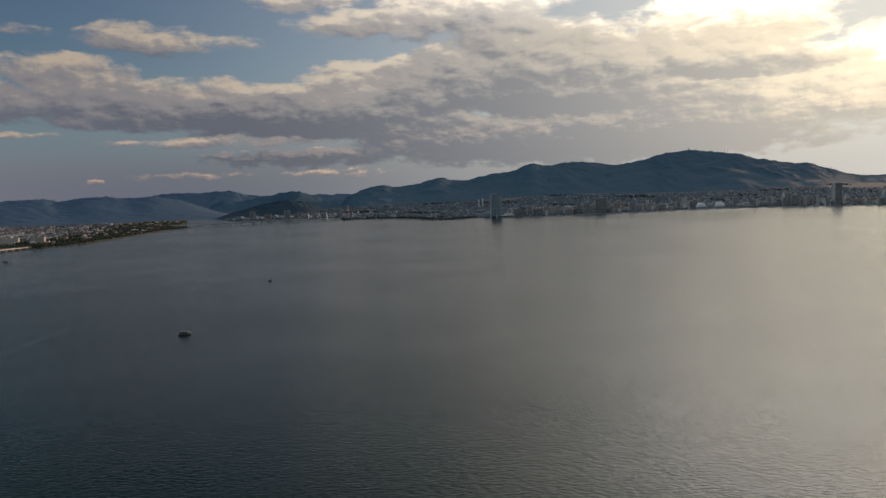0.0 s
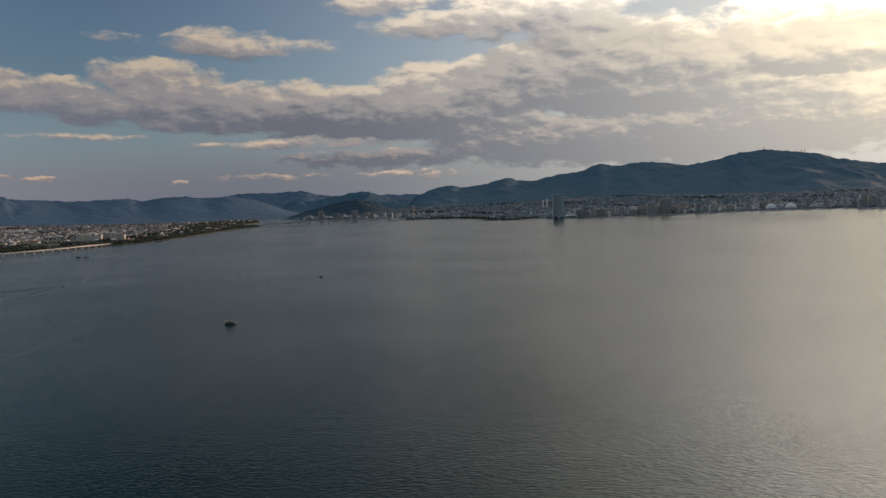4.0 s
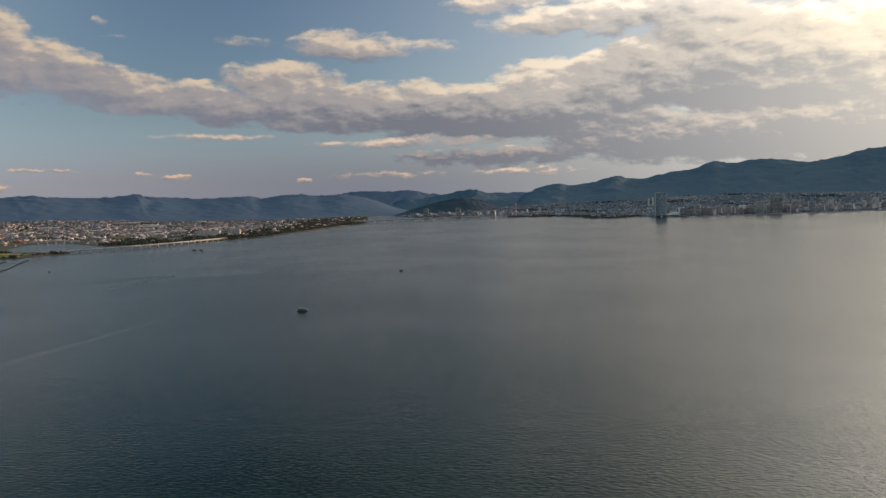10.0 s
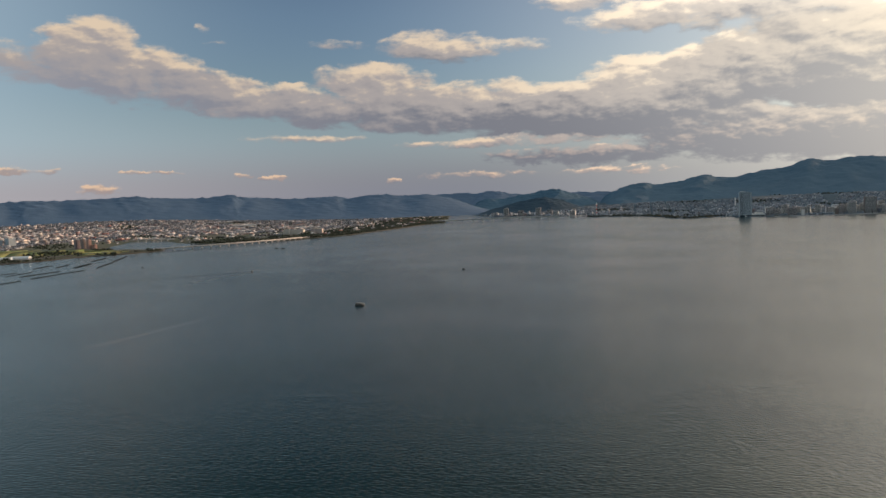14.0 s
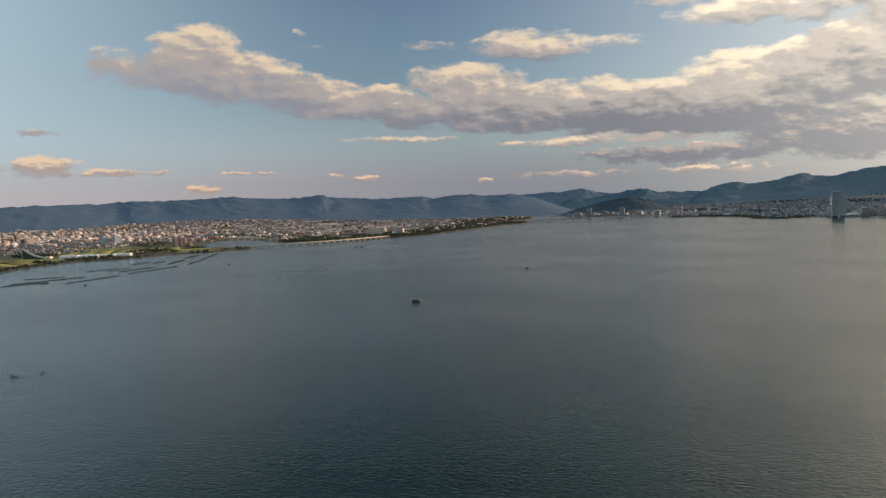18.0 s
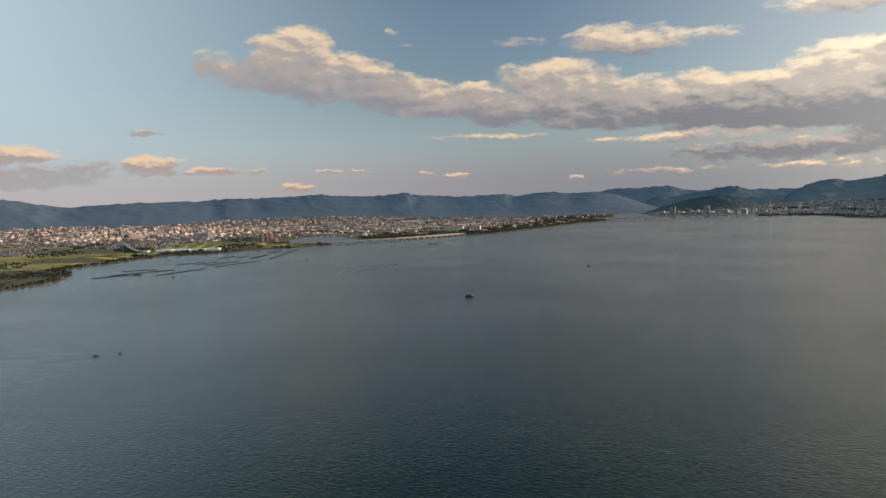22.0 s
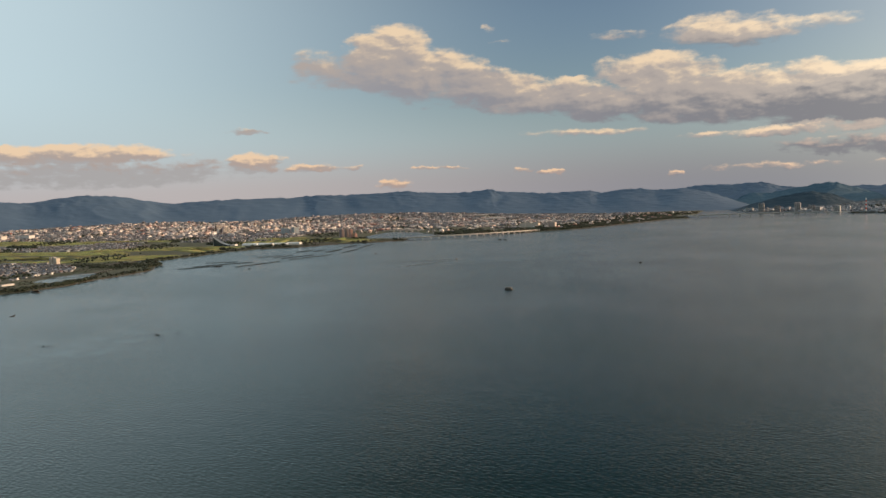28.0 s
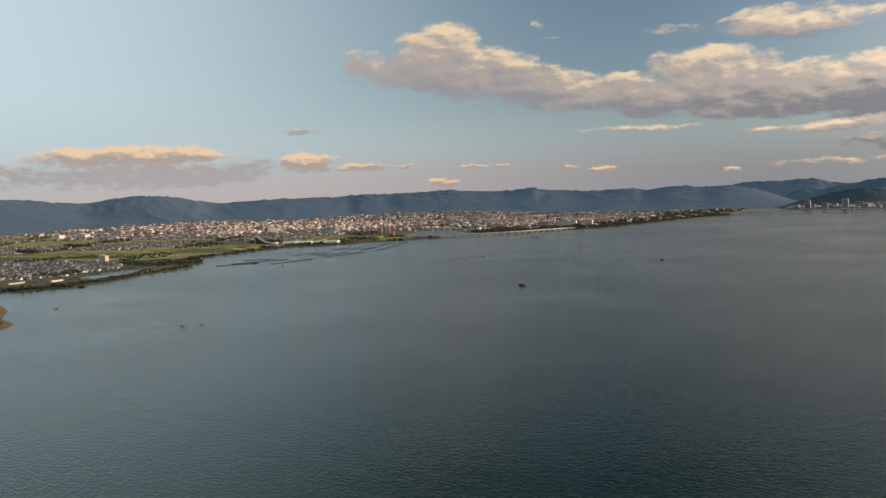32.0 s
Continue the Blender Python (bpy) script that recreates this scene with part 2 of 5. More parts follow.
# ---- materials ----
def material(name, a, b=None, rough=0.8, scale=0.2, metal=0.0, bump=0.0, bump_scale=2.0, spread=0.0, island=False, stretch=(1, 1, 1)):
    """A surface in two tones: mottled at two scales, with relief; spread varies it from piece to piece."""
    m = bpy.data.materials.new(name)
    m.use_nodes = True
    t = S.tree = m.node_tree
    bsdf = t.nodes["Principled BSDF"]
    co = t.nodes.new("ShaderNodeTexCoord")
    mp = t.nodes.new("ShaderNodeMapping")
    mp.inputs["Scale"].default_value = stretch
    t.links.new(co.outputs["Object"], mp.inputs[0])
    p = S(mp.outputs[0])
    big = S(fbm(p, scale, 3.0).outputs["Fac"])
    small = S(fbm(p, scale * 9.0, 4.0, 0.65).outputs["Fac"])
    col = mixc(smooth(big * 0.6 + small * 0.4, 0.35, 0.65), a, b or a)
    if spread:
        if island:
            g = t.nodes.new("ShaderNodeNewGeometry")
            rnd = S(g.outputs["Random Per Island"])
        else:
            g = t.nodes.new("ShaderNodeObjectInfo")
            rnd = S(g.outputs["Random"])
        hsv = t.nodes.new("ShaderNodeHueSaturation")
        t.links.new(col.s, hsv.inputs["Color"])
        t.links.new((rnd * (2 * spread) + (1.0 - spread)).s, hsv.inputs["Value"])
        t.links.new((S.math("FRACT", rnd * 7.31) * 0.08 + 0.46).s, hsv.inputs["Hue"])
        col = S(hsv.outputs[0])
    t.links.new(col.s, bsdf.inputs["Base Color"])
    t.links.new((small * 0.2 + (rough - 0.1)).s, bsdf.inputs["Roughness"])
    bsdf.inputs["Metallic"].default_value = metal
    if bump:
        bn = t.nodes.new("ShaderNodeBump")
        bn.inputs["Distance"].default_value = bump
        t.links.new(fbm(p, bump_scale, 5.0, 0.6).outputs["Fac"], bn.inputs["Height"])
        t.links.new(bn.outputs[0], bsdf.inputs["Normal"])
    return m


def ramp_material(name, colours, rough=0.8):
    """One of several paints for each loose piece of a joined mesh."""
    m = bpy.data.materials.new(name)
    m.use_nodes = True
    t = S.tree = m.node_tree
    bsdf = t.nodes["Principled BSDF"]
    g = t.nodes.new("ShaderNodeNewGeometry")
    r = t.nodes.new("ShaderNodeValToRGB")
    r.color_ramp.interpolation = "CONSTANT"
    els = r.color_ramp.elements
    while len(els) < len(colours):
        els.new(0.5)
    at = 0.0
    for e, (share, c) in zip(els, colours):
        e.position, e.color = at, (*c, 1)
        at += share
    t.links.new(g.outputs["Random Per Island"], r.inputs[0])
    co = t.nodes.new("ShaderNodeTexCoord")
    n = S(fbm(S(co.outputs["Object"]), 0.5, 4.0).outputs["Fac"])
    col = mixc(1.0, S(r.outputs[0]), mixc(n, (0.7, 0.7, 0.7), (1.15, 1.15, 1.15)), "MULTIPLY")
    t.links.new(col.s, bsdf.inputs["Base Color"])
    bsdf.inputs["Roughness"].default_value = rough
    return m


def water_material():
    m = bpy.data.materials.new("lake_water")
    m.use_nodes = True
    t = S.tree = m.node_tree
    bsdf = t.nodes["Principled BSDF"]
    co = t.nodes.new("ShaderNodeTexCoord")
    mp = t.nodes.new("ShaderNodeMapping")
    mp.inputs["Rotation"].default_value = (0, 0, radians(-12))
    mp.inputs["Scale"].default_value = (0.45, 1.0, 1.0)
    t.links.new(co.outputs["Object"], mp.inputs[0])
    p = S(mp.outputs[0])
    patch = S(fbm(S(co.outputs["Object"]), 0.004, 3.0).outputs["Fac"])
    lanes = S(fbm(p, 0.0022, 3.0).outputs["Fac"])
    chop = S(fbm(p, 0.72, 2.5, 0.45, 0.15).outputs["Fac"])
    swell = S(fbm(p, 0.07, 2.0).outputs["Fac"])
    calm = smooth(patch * 0.6 + lanes * 0.4, 0.35, 0.65)
    xyz = t.nodes.new("ShaderNodeSeparateXYZ")
    t.links.new(co.outputs["Object"], xyz.inputs[0])
    wx, wy = S(xyz.outputs[0]), S(xyz.outputs[1])
    near_shoal = smooth((wx + 315.0) * (wx + 315.0) + (wy - 165.0) * (wy - 165.0), 400.0, 9000.0, 1.0, 0.0)
    slick = smooth(S(fbm(p, 0.06, 3.0).outputs["Fac"]), 0.52, 0.60) * near_shoal
    bn = t.nodes.new("ShaderNodeBump")
    bn.inputs["Distance"].default_value = 1.0
    t.links.new((chop * (calm * 0.15 + 0.23) * (1.0 - slick * 0.8) + swell * 0.14).s, bn.inputs["Height"])
    t.links.new(bn.outputs[0], bsdf.inputs["Normal"])
    t.links.new(mixc(calm, (0.0026, 0.0195, 0.0200), (0.0034, 0.0225, 0.0230)).s, bsdf.inputs["Base Color"])
    t.links.new((calm * 0.05 + 0.15).s, bsdf.inputs["Roughness"])
    bsdf.inputs["IOR"].default_value = 1.333
    return m


WATER = water_material()
SOIL = material("ground_cover", (0.036, 0.052, 0.023), (0.070, 0.068, 0.042), 0.9, 0.012, bump=0.3, bump_scale=0.3)
# blue distance haze is mixed into these four base colours, strongest in the farthest
HAZED_FOREST = material("hazed_hill_forest", (0.054, 0.114, 0.170), (0.066, 0.130, 0.188), 0.95, 0.006, bump=1.4, bump_scale=0.05)
HAZED_FOREST_FAR = material("hazed_distant_forest", (0.086, 0.142, 0.220), (0.098, 0.156, 0.236), 0.95, 0.006, bump=1.0, bump_scale=0.05)
HAZED_FOREST_NEAR = material("hazed_near_forest", (0.030, 0.060, 0.090), (0.040, 0.074, 0.104), 0.95, 0.014, bump=2.0, bump_scale=0.06)
HAZED_SLOPE = material("hazed_slope_woods", (0.046, 0.080, 0.108), (0.066, 0.102, 0.128), 0.95, 0.012, bump=2.0, bump_scale=0.06)
for wooded in (HAZED_FOREST, HAZED_FOREST_FAR, HAZED_FOREST_NEAR, HAZED_SLOPE):
    wooded.node_tree.nodes["Principled BSDF"].inputs["Specular IOR Level"].default_value = 0.1
RICE = material("rice_field", (0.145, 0.185, 0.050), (0.24, 0.225, 0.07), 0.9, 0.03, spread=0.35, island=True)
LEAF = material("leaves", (0.010, 0.020, 0.010), (0.022, 0.034, 0.015), 0.8, 0.3, spread=0.4, island=True)
BARK = material("bark", (0.08, 0.06, 0.045), (0.13, 0.10, 0.08), 0.9, 0.8)
HOUSE_WALL = ramp_material("house_walls", [(0.26, (0.36, 0.36, 0.37)), (0.26, (0.23, 0.24, 0.26)), (0.18, (0.15, 0.155, 0.17)), (0.22, (0.76, 0.75, 0.73)), (0.08, (0.15, 0.125, 0.115))])
# far-shore copy of the house walls, its paints blued by distance haze
HOUSE_WALL_HAZED = ramp_material("hazed_house_walls", [(0.30, (0.300, 0.360, 0.420)), (0.32, (0.210, 0.262, 0.315)), (0.22, (0.165, 0.203, 0.247)), (0.12, (0.600, 0.645, 0.675)), (0.04, (0.195, 0.195, 0.210))])
HOUSE_ROOF = ramp_material("house_roofs", [(0.42, (0.062, 0.068, 0.080)), (0.18, (0.11, 0.115, 0.128)), (0.08, (0.10, 0.08, 0.072)), (0.20, (0.34, 0.35, 0.37)), (0.09, (0.08, 0.12, 0.18)), (0.03, (0.19, 0.08, 0.055))], 0.7)
# roofs of the same far shore, with the haze in their colour
HOUSE_ROOF_HAZED = ramp_material("hazed_house_roofs", [(0.5, (0.101, 0.124, 0.151)), (0.25, (0.149, 0.176, 0.203)), (0.17, (0.270, 0.304, 0.331)), (0.08, (0.135, 0.135, 0.149))], 0.7)
BLOCK_WALL = ramp_material("block_walls", [(0.32, (0.74, 0.63, 0.55)), (0.14, (0.48, 0.39, 0.34)), (0.18, (0.28, 0.25, 0.25)), (0.27, (0.84, 0.80, 0.76)), (0.09, (0.46, 0.22, 0.18))])
# far-shore blocks, likewise greyed and blued for haze
BLOCK_WALL_HAZED = ramp_material("hazed_block_walls", [(0.30, (0.392, 0.428, 0.464)), (0.25, (0.290, 0.326, 0.362)), (0.2, (0.217, 0.239, 0.275)), (0.17, (0.638, 0.652, 0.667)), (0.08, (0.246, 0.210, 0.210))])
CONCRETE = material("concrete", (0.42, 0.41, 0.39), (0.52, 0.51, 0.48), 0.85, 0.15, spread=0.12)
PALE = material("pale_render", (0.68, 0.66, 0.62), (0.76, 0.74, 0.70), 0.8, 0.1, spread=0.12)
TILE_BEIGE = material("beige_tile", (0.50, 0.45, 0.39), (0.57, 0.51, 0.44), 0.7, 0.2, spread=0.15)
TILE_BROWN = material("brown_tile", (0.14, 0.105, 0.098), (0.18, 0.135, 0.125), 0.7, 0.2, spread=0.12)
TILE_MAUVE = material("mauve_tile", (0.27, 0.225, 0.225), (0.33, 0.275, 0.27), 0.7, 0.2, spread=0.1)
TILE_PINK = material("salmon_tile", (0.40, 0.25, 0.21), (0.46, 0.29, 0.245), 0.7, 0.2)
GLASS_DARK = material("window_glass", (0.03, 0.045, 0.055), (0.05, 0.065, 0.075), 0.2, 0.05)
TOWER_GLASS = material("tower_cladding", (0.36, 0.42, 0.44), (0.44, 0.50, 0.52), 0.45, 0.1)
STEEL = material("painted_steel", (0.50, 0.52, 0.52), (0.58, 0.60, 0.60), 0.5, 0.3, metal=0.3)
RED = material("red_paint", (0.55, 0.07, 0.05), (0.60, 0.10, 0.07), 0.6, 0.3)
WHITE = material("white_paint", (0.80, 0.80, 0.78), (0.74, 0.74, 0.72), 0.5, 0.3)
REED = material("reed_and_poles", (0.012, 0.012, 0.010), (0.020, 0.019, 0.015), 0.95, 0.4)
REED.node_tree.nodes["Principled BSDF"].inputs["Specular IOR Level"].default_value = 0.05
HULL = material("weathered_hull", (0.045, 0.045, 0.045), (0.075, 0.070, 0.065), 0.7, 0.5)
DECK = material("boat_deck", (0.20, 0.18, 0.15), (0.28, 0.26, 0.22), 0.8, 0.6)
SAND = material("shore_sand", (0.042, 0.037, 0.027), (0.075, 0.062, 0.045), 0.9, 0.05)
ASPHALT = material("asphalt", (0.05, 0.05, 0.052), (0.14, 0.14, 0.14), 0.9, 0.1)
SLATE = material("wing_roof", (0.14, 0.18, 0.21), (0.20, 0.25, 0.28), 0.45, 0.08, metal=0.2)


# ---- mesh helpers ----
def mesh_np(name, verts, faces, mats, slots=None, shade=False):
    """A mesh from an array of places and a list of arrays of faces."""
    me = bpy.data.meshes.new(name)
    verts = np.asarray(verts, np.float32)
    me.vertices.add(len(verts))
    me.vertices.foreach_set("co", verts.ravel())
    tot = np.concatenate([np.full(len(f), f.shape[1]) for f in faces]).astype(np.int32)
    idx = np.concatenate([f.ravel() for f in faces]).astype(np.int32)
    start = np.concatenate([[0], np.cumsum(tot)[:-1]]).astype(np.int32)
    me.loops.add(len(idx))
    me.loops.foreach_set("vertex_index", idx)
    me.polygons.add(len(tot))
    me.polygons.foreach_set("loop_start", start)
    me.polygons.foreach_set("loop_total", tot)
    for m in mats:
        me.materials.append(m)
    if slots is not None:
        me.polygons.foreach_set("material_index", np.concatenate(slots).astype(np.int32))
    me.update(calc_edges=True)
    me.validate()
    if shade:
        me.polygons.foreach_set("use_smooth", np.ones(len(tot), bool))
    return me


def part(name, bm, mat, parent=None, label="", at=None):
    """Links a bmesh, or a mesh, as one object under a thing or a part."""
    if isinstance(bm, bpy.types.Mesh):
        me = bm
    else:
        me = bpy.data.meshes.new(name)
        bm.to_mesh(me)
        bm.free()
    if not me.materials:
        me.materials.append(mat)
    ob = new(name, me)
    if parent:
        ob.parent = parent
    if at is not None:
        ob.matrix_basis = at
    if label:
        ob["label"] = label
    return ob


def box(bm, x, y, z, sx, sy, sz, turn=0.0, bevel=0.0):
    """A box on its base's middle."""
    m = Matrix.Translation((x, y, z + sz / 2)) @ Matrix.Rotation(radians(turn), 4, "Z") @ Matrix.Diagonal((sx, sy, sz, 1))
    r = bmesh.ops.create_cube(bm, size=1, matrix=m)
    if bevel:
        es = {e for vv in r["verts"] for e in vv.link_edges}
        bmesh.ops.bevel(bm, geom=list(es), offset=bevel, segments=1, affect="EDGES")
    return bm


def rod(bm, x, y, z, r0, r1, h, n=8):
    bmesh.ops.create_cone(bm, cap_ends=True, segments=n, radius1=r0, radius2=r1, depth=h, matrix=Matrix.Translation((x, y, z + h / 2)))
    return bm


def thing(name, at, label, category, group="", kind=""):
    e = new(name)
    e.empty_display_size = 2
    e.matrix_basis = at
    return tagged(e, label, category, group, kind)


# ---- the lake and its shores ----
half = 7000.0
lake = part("water", mesh_np("water", [(-half, -half, 0), (half, -half, 0), (half, half, 0), (-half, half, 0)], [np.array([[0, 1, 2, 3]])], [WATER]), WATER)
tagged(lake, "wide rippled grey-blue lake under an evening sky", "lake", kind="structure")

EAST_SHORE = [(-880, 2690), (-915, 2548), (-912, 2302), (-905, 2060), (-910, 1930), (-955, 1800), (-1040, 1690), (-1150, 1610), (-1290, 1650), (-1440, 1765), (-1530, 1730),
              (-1360, 1450), (-1230, 1425), (-1125, 1400), (-1145, 1275), (-1195, 1205), (-1215, 1100), (-1265, 1000), (-1255, 890), (-1210, 800), (-1180, 700), (-1060, 645), (-1035, 605),
              (-967, 562), (-924, 493), (-892, 428), (-845, 362), (-826, 314), (-832, 240), (-880, 190), (-760, 165), (-640, 160), (-600, 152), (-572, 143), (-545, 127), (-500, 124), (-470, 117), (-452, 107), (-432, 92), (-500, 66), (-800, 40)]
EAST_BACK = [(-1200, -300), (-1500, -5000), (-7000, -5000), (-7000, 6900), (-1330, 6900), (-1330, 5000), (-1200, 3600), (-1060, 3200), (-1010, 3060), (-1030, 2900), (-960, 2770)]
WEST_SHORE = [(2900, 1500), (2300, 2100), (1850, 2430), (1499, 2613), (1246, 2730), (964, 2785), (737, 2716), (548, 2673), (398, 2605), (275, 2611), (190, 2625), (120, 2690), (40, 2600), (-60, 2640), (-90, 2760),
              (-176, 2895), (-263, 2920), (-345, 2890), (-385, 2925), (-427, 3070), (-666, 3144), (-814, 3165), (-930, 3280), (-1060, 3650)]
WEST_BACK = [(-1190, 5000), (-1190, 6900), (7000, 6900), (7000, 1500), (4000, 1200)]
POND = [(-1055, 498), (-1000, 480), (-950, 434), (-908, 403), (-925, 376), (-967, 370), (-1022, 425)]


def spline(points, steps, closed=False):
    """A rounded line through the points."""
    p = np.array(points, float)
    q = np.vstack([p[-1:], p, p[:2]]) if closed else np.vstack([2 * p[0] - p[1], p, 2 * p[-1] - p[-2]])
    out = []
    for i in range(1, len(q) - 2):
        a, b, c, d = q[i - 1:i + 3]
        for s in np.linspace(0, 1, steps, endpoint=False):
            out.append(0.5 * (2 * b + (c - a) * s + (2 * a - 5 * b + 4 * c - d) * s * s + (3 * b - a - 3 * c + d) * s ** 3))
    if not closed:
        out.append(p[-1])
    return np.array(out)


def coast(shore, back):
    line = spline(shore, 5)
    wob = np.array([[noise.noise((x * 0.02, y * 0.02, k)) * 7 for k in (0.0, 9.0)] for x, y in line])
    return np.vstack([line + wob, np.array(back, float)])


def inland(poly, x, y):
    """Metres from the outline, positive inside."""
    x, y = np.ravel(x).astype(float), np.ravel(y).astype(float)
    best, inside = np.full(x.shape, 1e12), np.zeros(x.shape, bool)
    for (ax, ay), (bx, by) in zip(poly, np.roll(poly, -1, 0)):
        ex, ey = bx - ax, by - ay
        h = np.clip(((x - ax) * ex + (y - ay) * ey) / max(ex * ex + ey * ey, 1e-9), 0, 1)
        best = np.minimum(best, (x - ax - h * ex) ** 2 + (y - ay - h * ey) ** 2)
        if ay != by:
            inside ^= ((ay > y) != (by > y)) & (x < ax + (y - ay) * ex / ey)
    return np.sqrt(best) * np.where(inside, 1, -1)


EAST, WEST, PONDS = coast(EAST_SHORE, EAST_BACK), coast(WEST_SHORE, WEST_BACK), spline(POND, 4, True)


def ease(x, lo, hi):
    h = np.clip((x - lo) / (hi - lo), 0, 1)
    return h * h * (3 - 2 * h)


def shore_distance(side, x, y):
    d = inland(EAST if side == "east" else WEST, x, y)
    return np.minimum(d, -inland(PONDS, x, y)) if side == "east" else d


def height(side, x, y, d):
    """The lie of the land: flat by the lake, rising towards the hills."""
    bank = np.clip(d * 0.22, -4, 1.6)
    roll = np.sin(x * 0.004) * np.cos(y * 0.005)
    if side == "east":
        up = ease(d, 800, 2300) * (42 + 8 * roll) * ease(y, 500, 1500) + 14 * ease(d, 450, 1500) * ease(y, 2300, 3000)
    else:
        up = ease(d, 120, 900) * (36 + 16 * ease(x, -100, 1200) + 9 * roll)
    return bank + up


def land_mesh(name, side, x0, x1, y0, y1, step, mat):
    nx, ny = int((x1 - x0) / step) + 1, int((y1 - y0) / step) + 1
    gx, gy = np.meshgrid(np.linspace(x0, x1, nx), np.linspace(y0, y1, ny))
    d = shore_distance(side, gx, gy)
    z = height(side, gx.ravel(), gy.ravel(), d)
    i = np.arange(nx * ny).reshape(ny, nx)
    f = np.stack([i[:-1, :-1], i[:-1, 1:], i[1:, 1:], i[1:, :-1]], -1).reshape(-1, 4)
    keep = d[f].max(1) > -25
    return mesh_np(name, np.stack([gx.ravel(), gy.ravel(), z], 1), [f[keep]], [mat], shade=True)


tagged(part("ground", land_mesh("ground", "east", -5200, -420, -600, 4900, 20, SOIL), SOIL), "flat green and brown plain of the lake's town shore", "land", kind="structure")
DRY_GRASS = material("dry_grass", (0.13, 0.085, 0.040), (0.075, 0.070, 0.032), 0.95, 0.06, bump=0.3, bump_scale=0.8)
headland = land_mesh("headland", "east", -760, -405, 40, 175, 4, DRY_GRASS)
tagged(part("headland", headland, DRY_GRASS, at=Matrix.Translation((0, 0, 0.12))), "low point of land with dry brown grass", "headland", kind="structure")
tagged(part("ground", land_mesh("ground", "west", -1240, 3400, 1400, 4900, 20, HAZED_SLOPE), HAZED_SLOPE), "gently rising land of the far shore", "land", kind="structure")


# ---- hills ----
def hill_range(name, ridge, front, label, seed, steps=12, rows=64, rough=0.4, cover_mat=None):
    """A wooded range along a crest line of (x, y, height), falling on both sides with spurs and gullies."""
    line = spline(ridge, steps)
    n = len(line)
    tang = np.gradient(line[:, :2], axis=0)
    nrm = np.stack([tang[:, 1], -tang[:, 0]], 1)
    nrm /= np.linalg.norm(nrm, axis=1)[:, None]
    nrm *= np.sign(-(nrm * line[:, :2]).sum(1))[:, None]      # towards the lake
    for _ in range(150):
        nrm[1:-1] = (nrm[:-2] + nrm[1:-1] + nrm[2:]) / 3
    run = np.concatenate([[0], np.cumsum(np.linalg.norm(np.diff(line[:, :2], axis=0), axis=1))])
    ws = np.concatenate([np.linspace(-0.35, 0, 6, endpoint=False), np.linspace(0, 1, rows) ** 1.25])
    verts = np.zeros((len(ws), n, 3))
    for j, w in enumerate(ws):
        a = abs(w)
        for i in range(n):
            x, y = line[i, :2] + nrm[i] * (w * front)
            bend = noise.noise((x * 0.0035, y * 0.0035, seed + 3)) * 0.9
            spur = 1 - 2 * abs(noise.noise((run[i] * 0.0055 + bend + seed, w * front * 0.0012, 0.0)))           # spurs running down from the crest
            knoll = noise.noise((x * 0.008 + seed, y * 0.008, 1.0)) + 0.5 * noise.noise((x * 0.02, y * 0.02, seed))
            shape = (1 - a) ** 1.25 if w >= 0 else (1 - a * 2.2)
            z = line[i, 2] * shape * (1 + rough * 2.0 * (spur * 0.7 - 0.4 + knoll * 0.12) * min(a * 2.2, 1) * (1 - a * 0.6))
            z += (noise.noise((x * 0.022, y * 0.022, seed)) * 3.4 + noise.noise((x * 0.05, y * 0.05, seed)) * 3.2) * (1.6 - min(a * 3, 1)) * min(1.0, line[i, 2] / 60)
            verts[j, i] = x, y, max(z, -2) if a < 1 else -3
    i = np.arange(len(ws) * n).reshape(len(ws), n)
    f = np.stack([i[:-1, :-1], i[:-1, 1:], i[1:, 1:], i[1:, :-1]], -1).reshape(-1, 4)
    return tagged(part(name, mesh_np(name, verts.reshape(-1, 3), [f], [cover_mat or HAZED_FOREST], shade=True), HAZED_FOREST), label, "mountain", "hills round the lake", "structure")


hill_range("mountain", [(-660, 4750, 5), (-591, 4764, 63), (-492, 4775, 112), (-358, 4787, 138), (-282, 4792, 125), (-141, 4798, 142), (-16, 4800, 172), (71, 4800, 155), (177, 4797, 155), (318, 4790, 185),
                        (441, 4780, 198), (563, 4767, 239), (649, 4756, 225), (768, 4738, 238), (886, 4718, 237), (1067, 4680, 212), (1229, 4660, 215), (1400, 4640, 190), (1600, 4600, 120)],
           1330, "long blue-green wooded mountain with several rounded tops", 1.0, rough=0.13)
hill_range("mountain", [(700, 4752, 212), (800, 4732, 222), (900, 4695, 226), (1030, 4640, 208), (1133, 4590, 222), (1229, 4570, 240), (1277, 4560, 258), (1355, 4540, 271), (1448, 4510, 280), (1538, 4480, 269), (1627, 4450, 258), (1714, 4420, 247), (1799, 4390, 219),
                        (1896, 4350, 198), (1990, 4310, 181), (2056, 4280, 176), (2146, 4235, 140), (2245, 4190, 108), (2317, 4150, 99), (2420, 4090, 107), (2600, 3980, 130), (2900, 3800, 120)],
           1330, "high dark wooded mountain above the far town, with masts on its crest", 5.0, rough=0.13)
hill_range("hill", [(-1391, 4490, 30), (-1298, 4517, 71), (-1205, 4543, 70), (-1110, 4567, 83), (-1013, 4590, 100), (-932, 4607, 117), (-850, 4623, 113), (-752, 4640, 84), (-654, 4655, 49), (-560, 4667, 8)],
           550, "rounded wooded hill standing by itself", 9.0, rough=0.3)
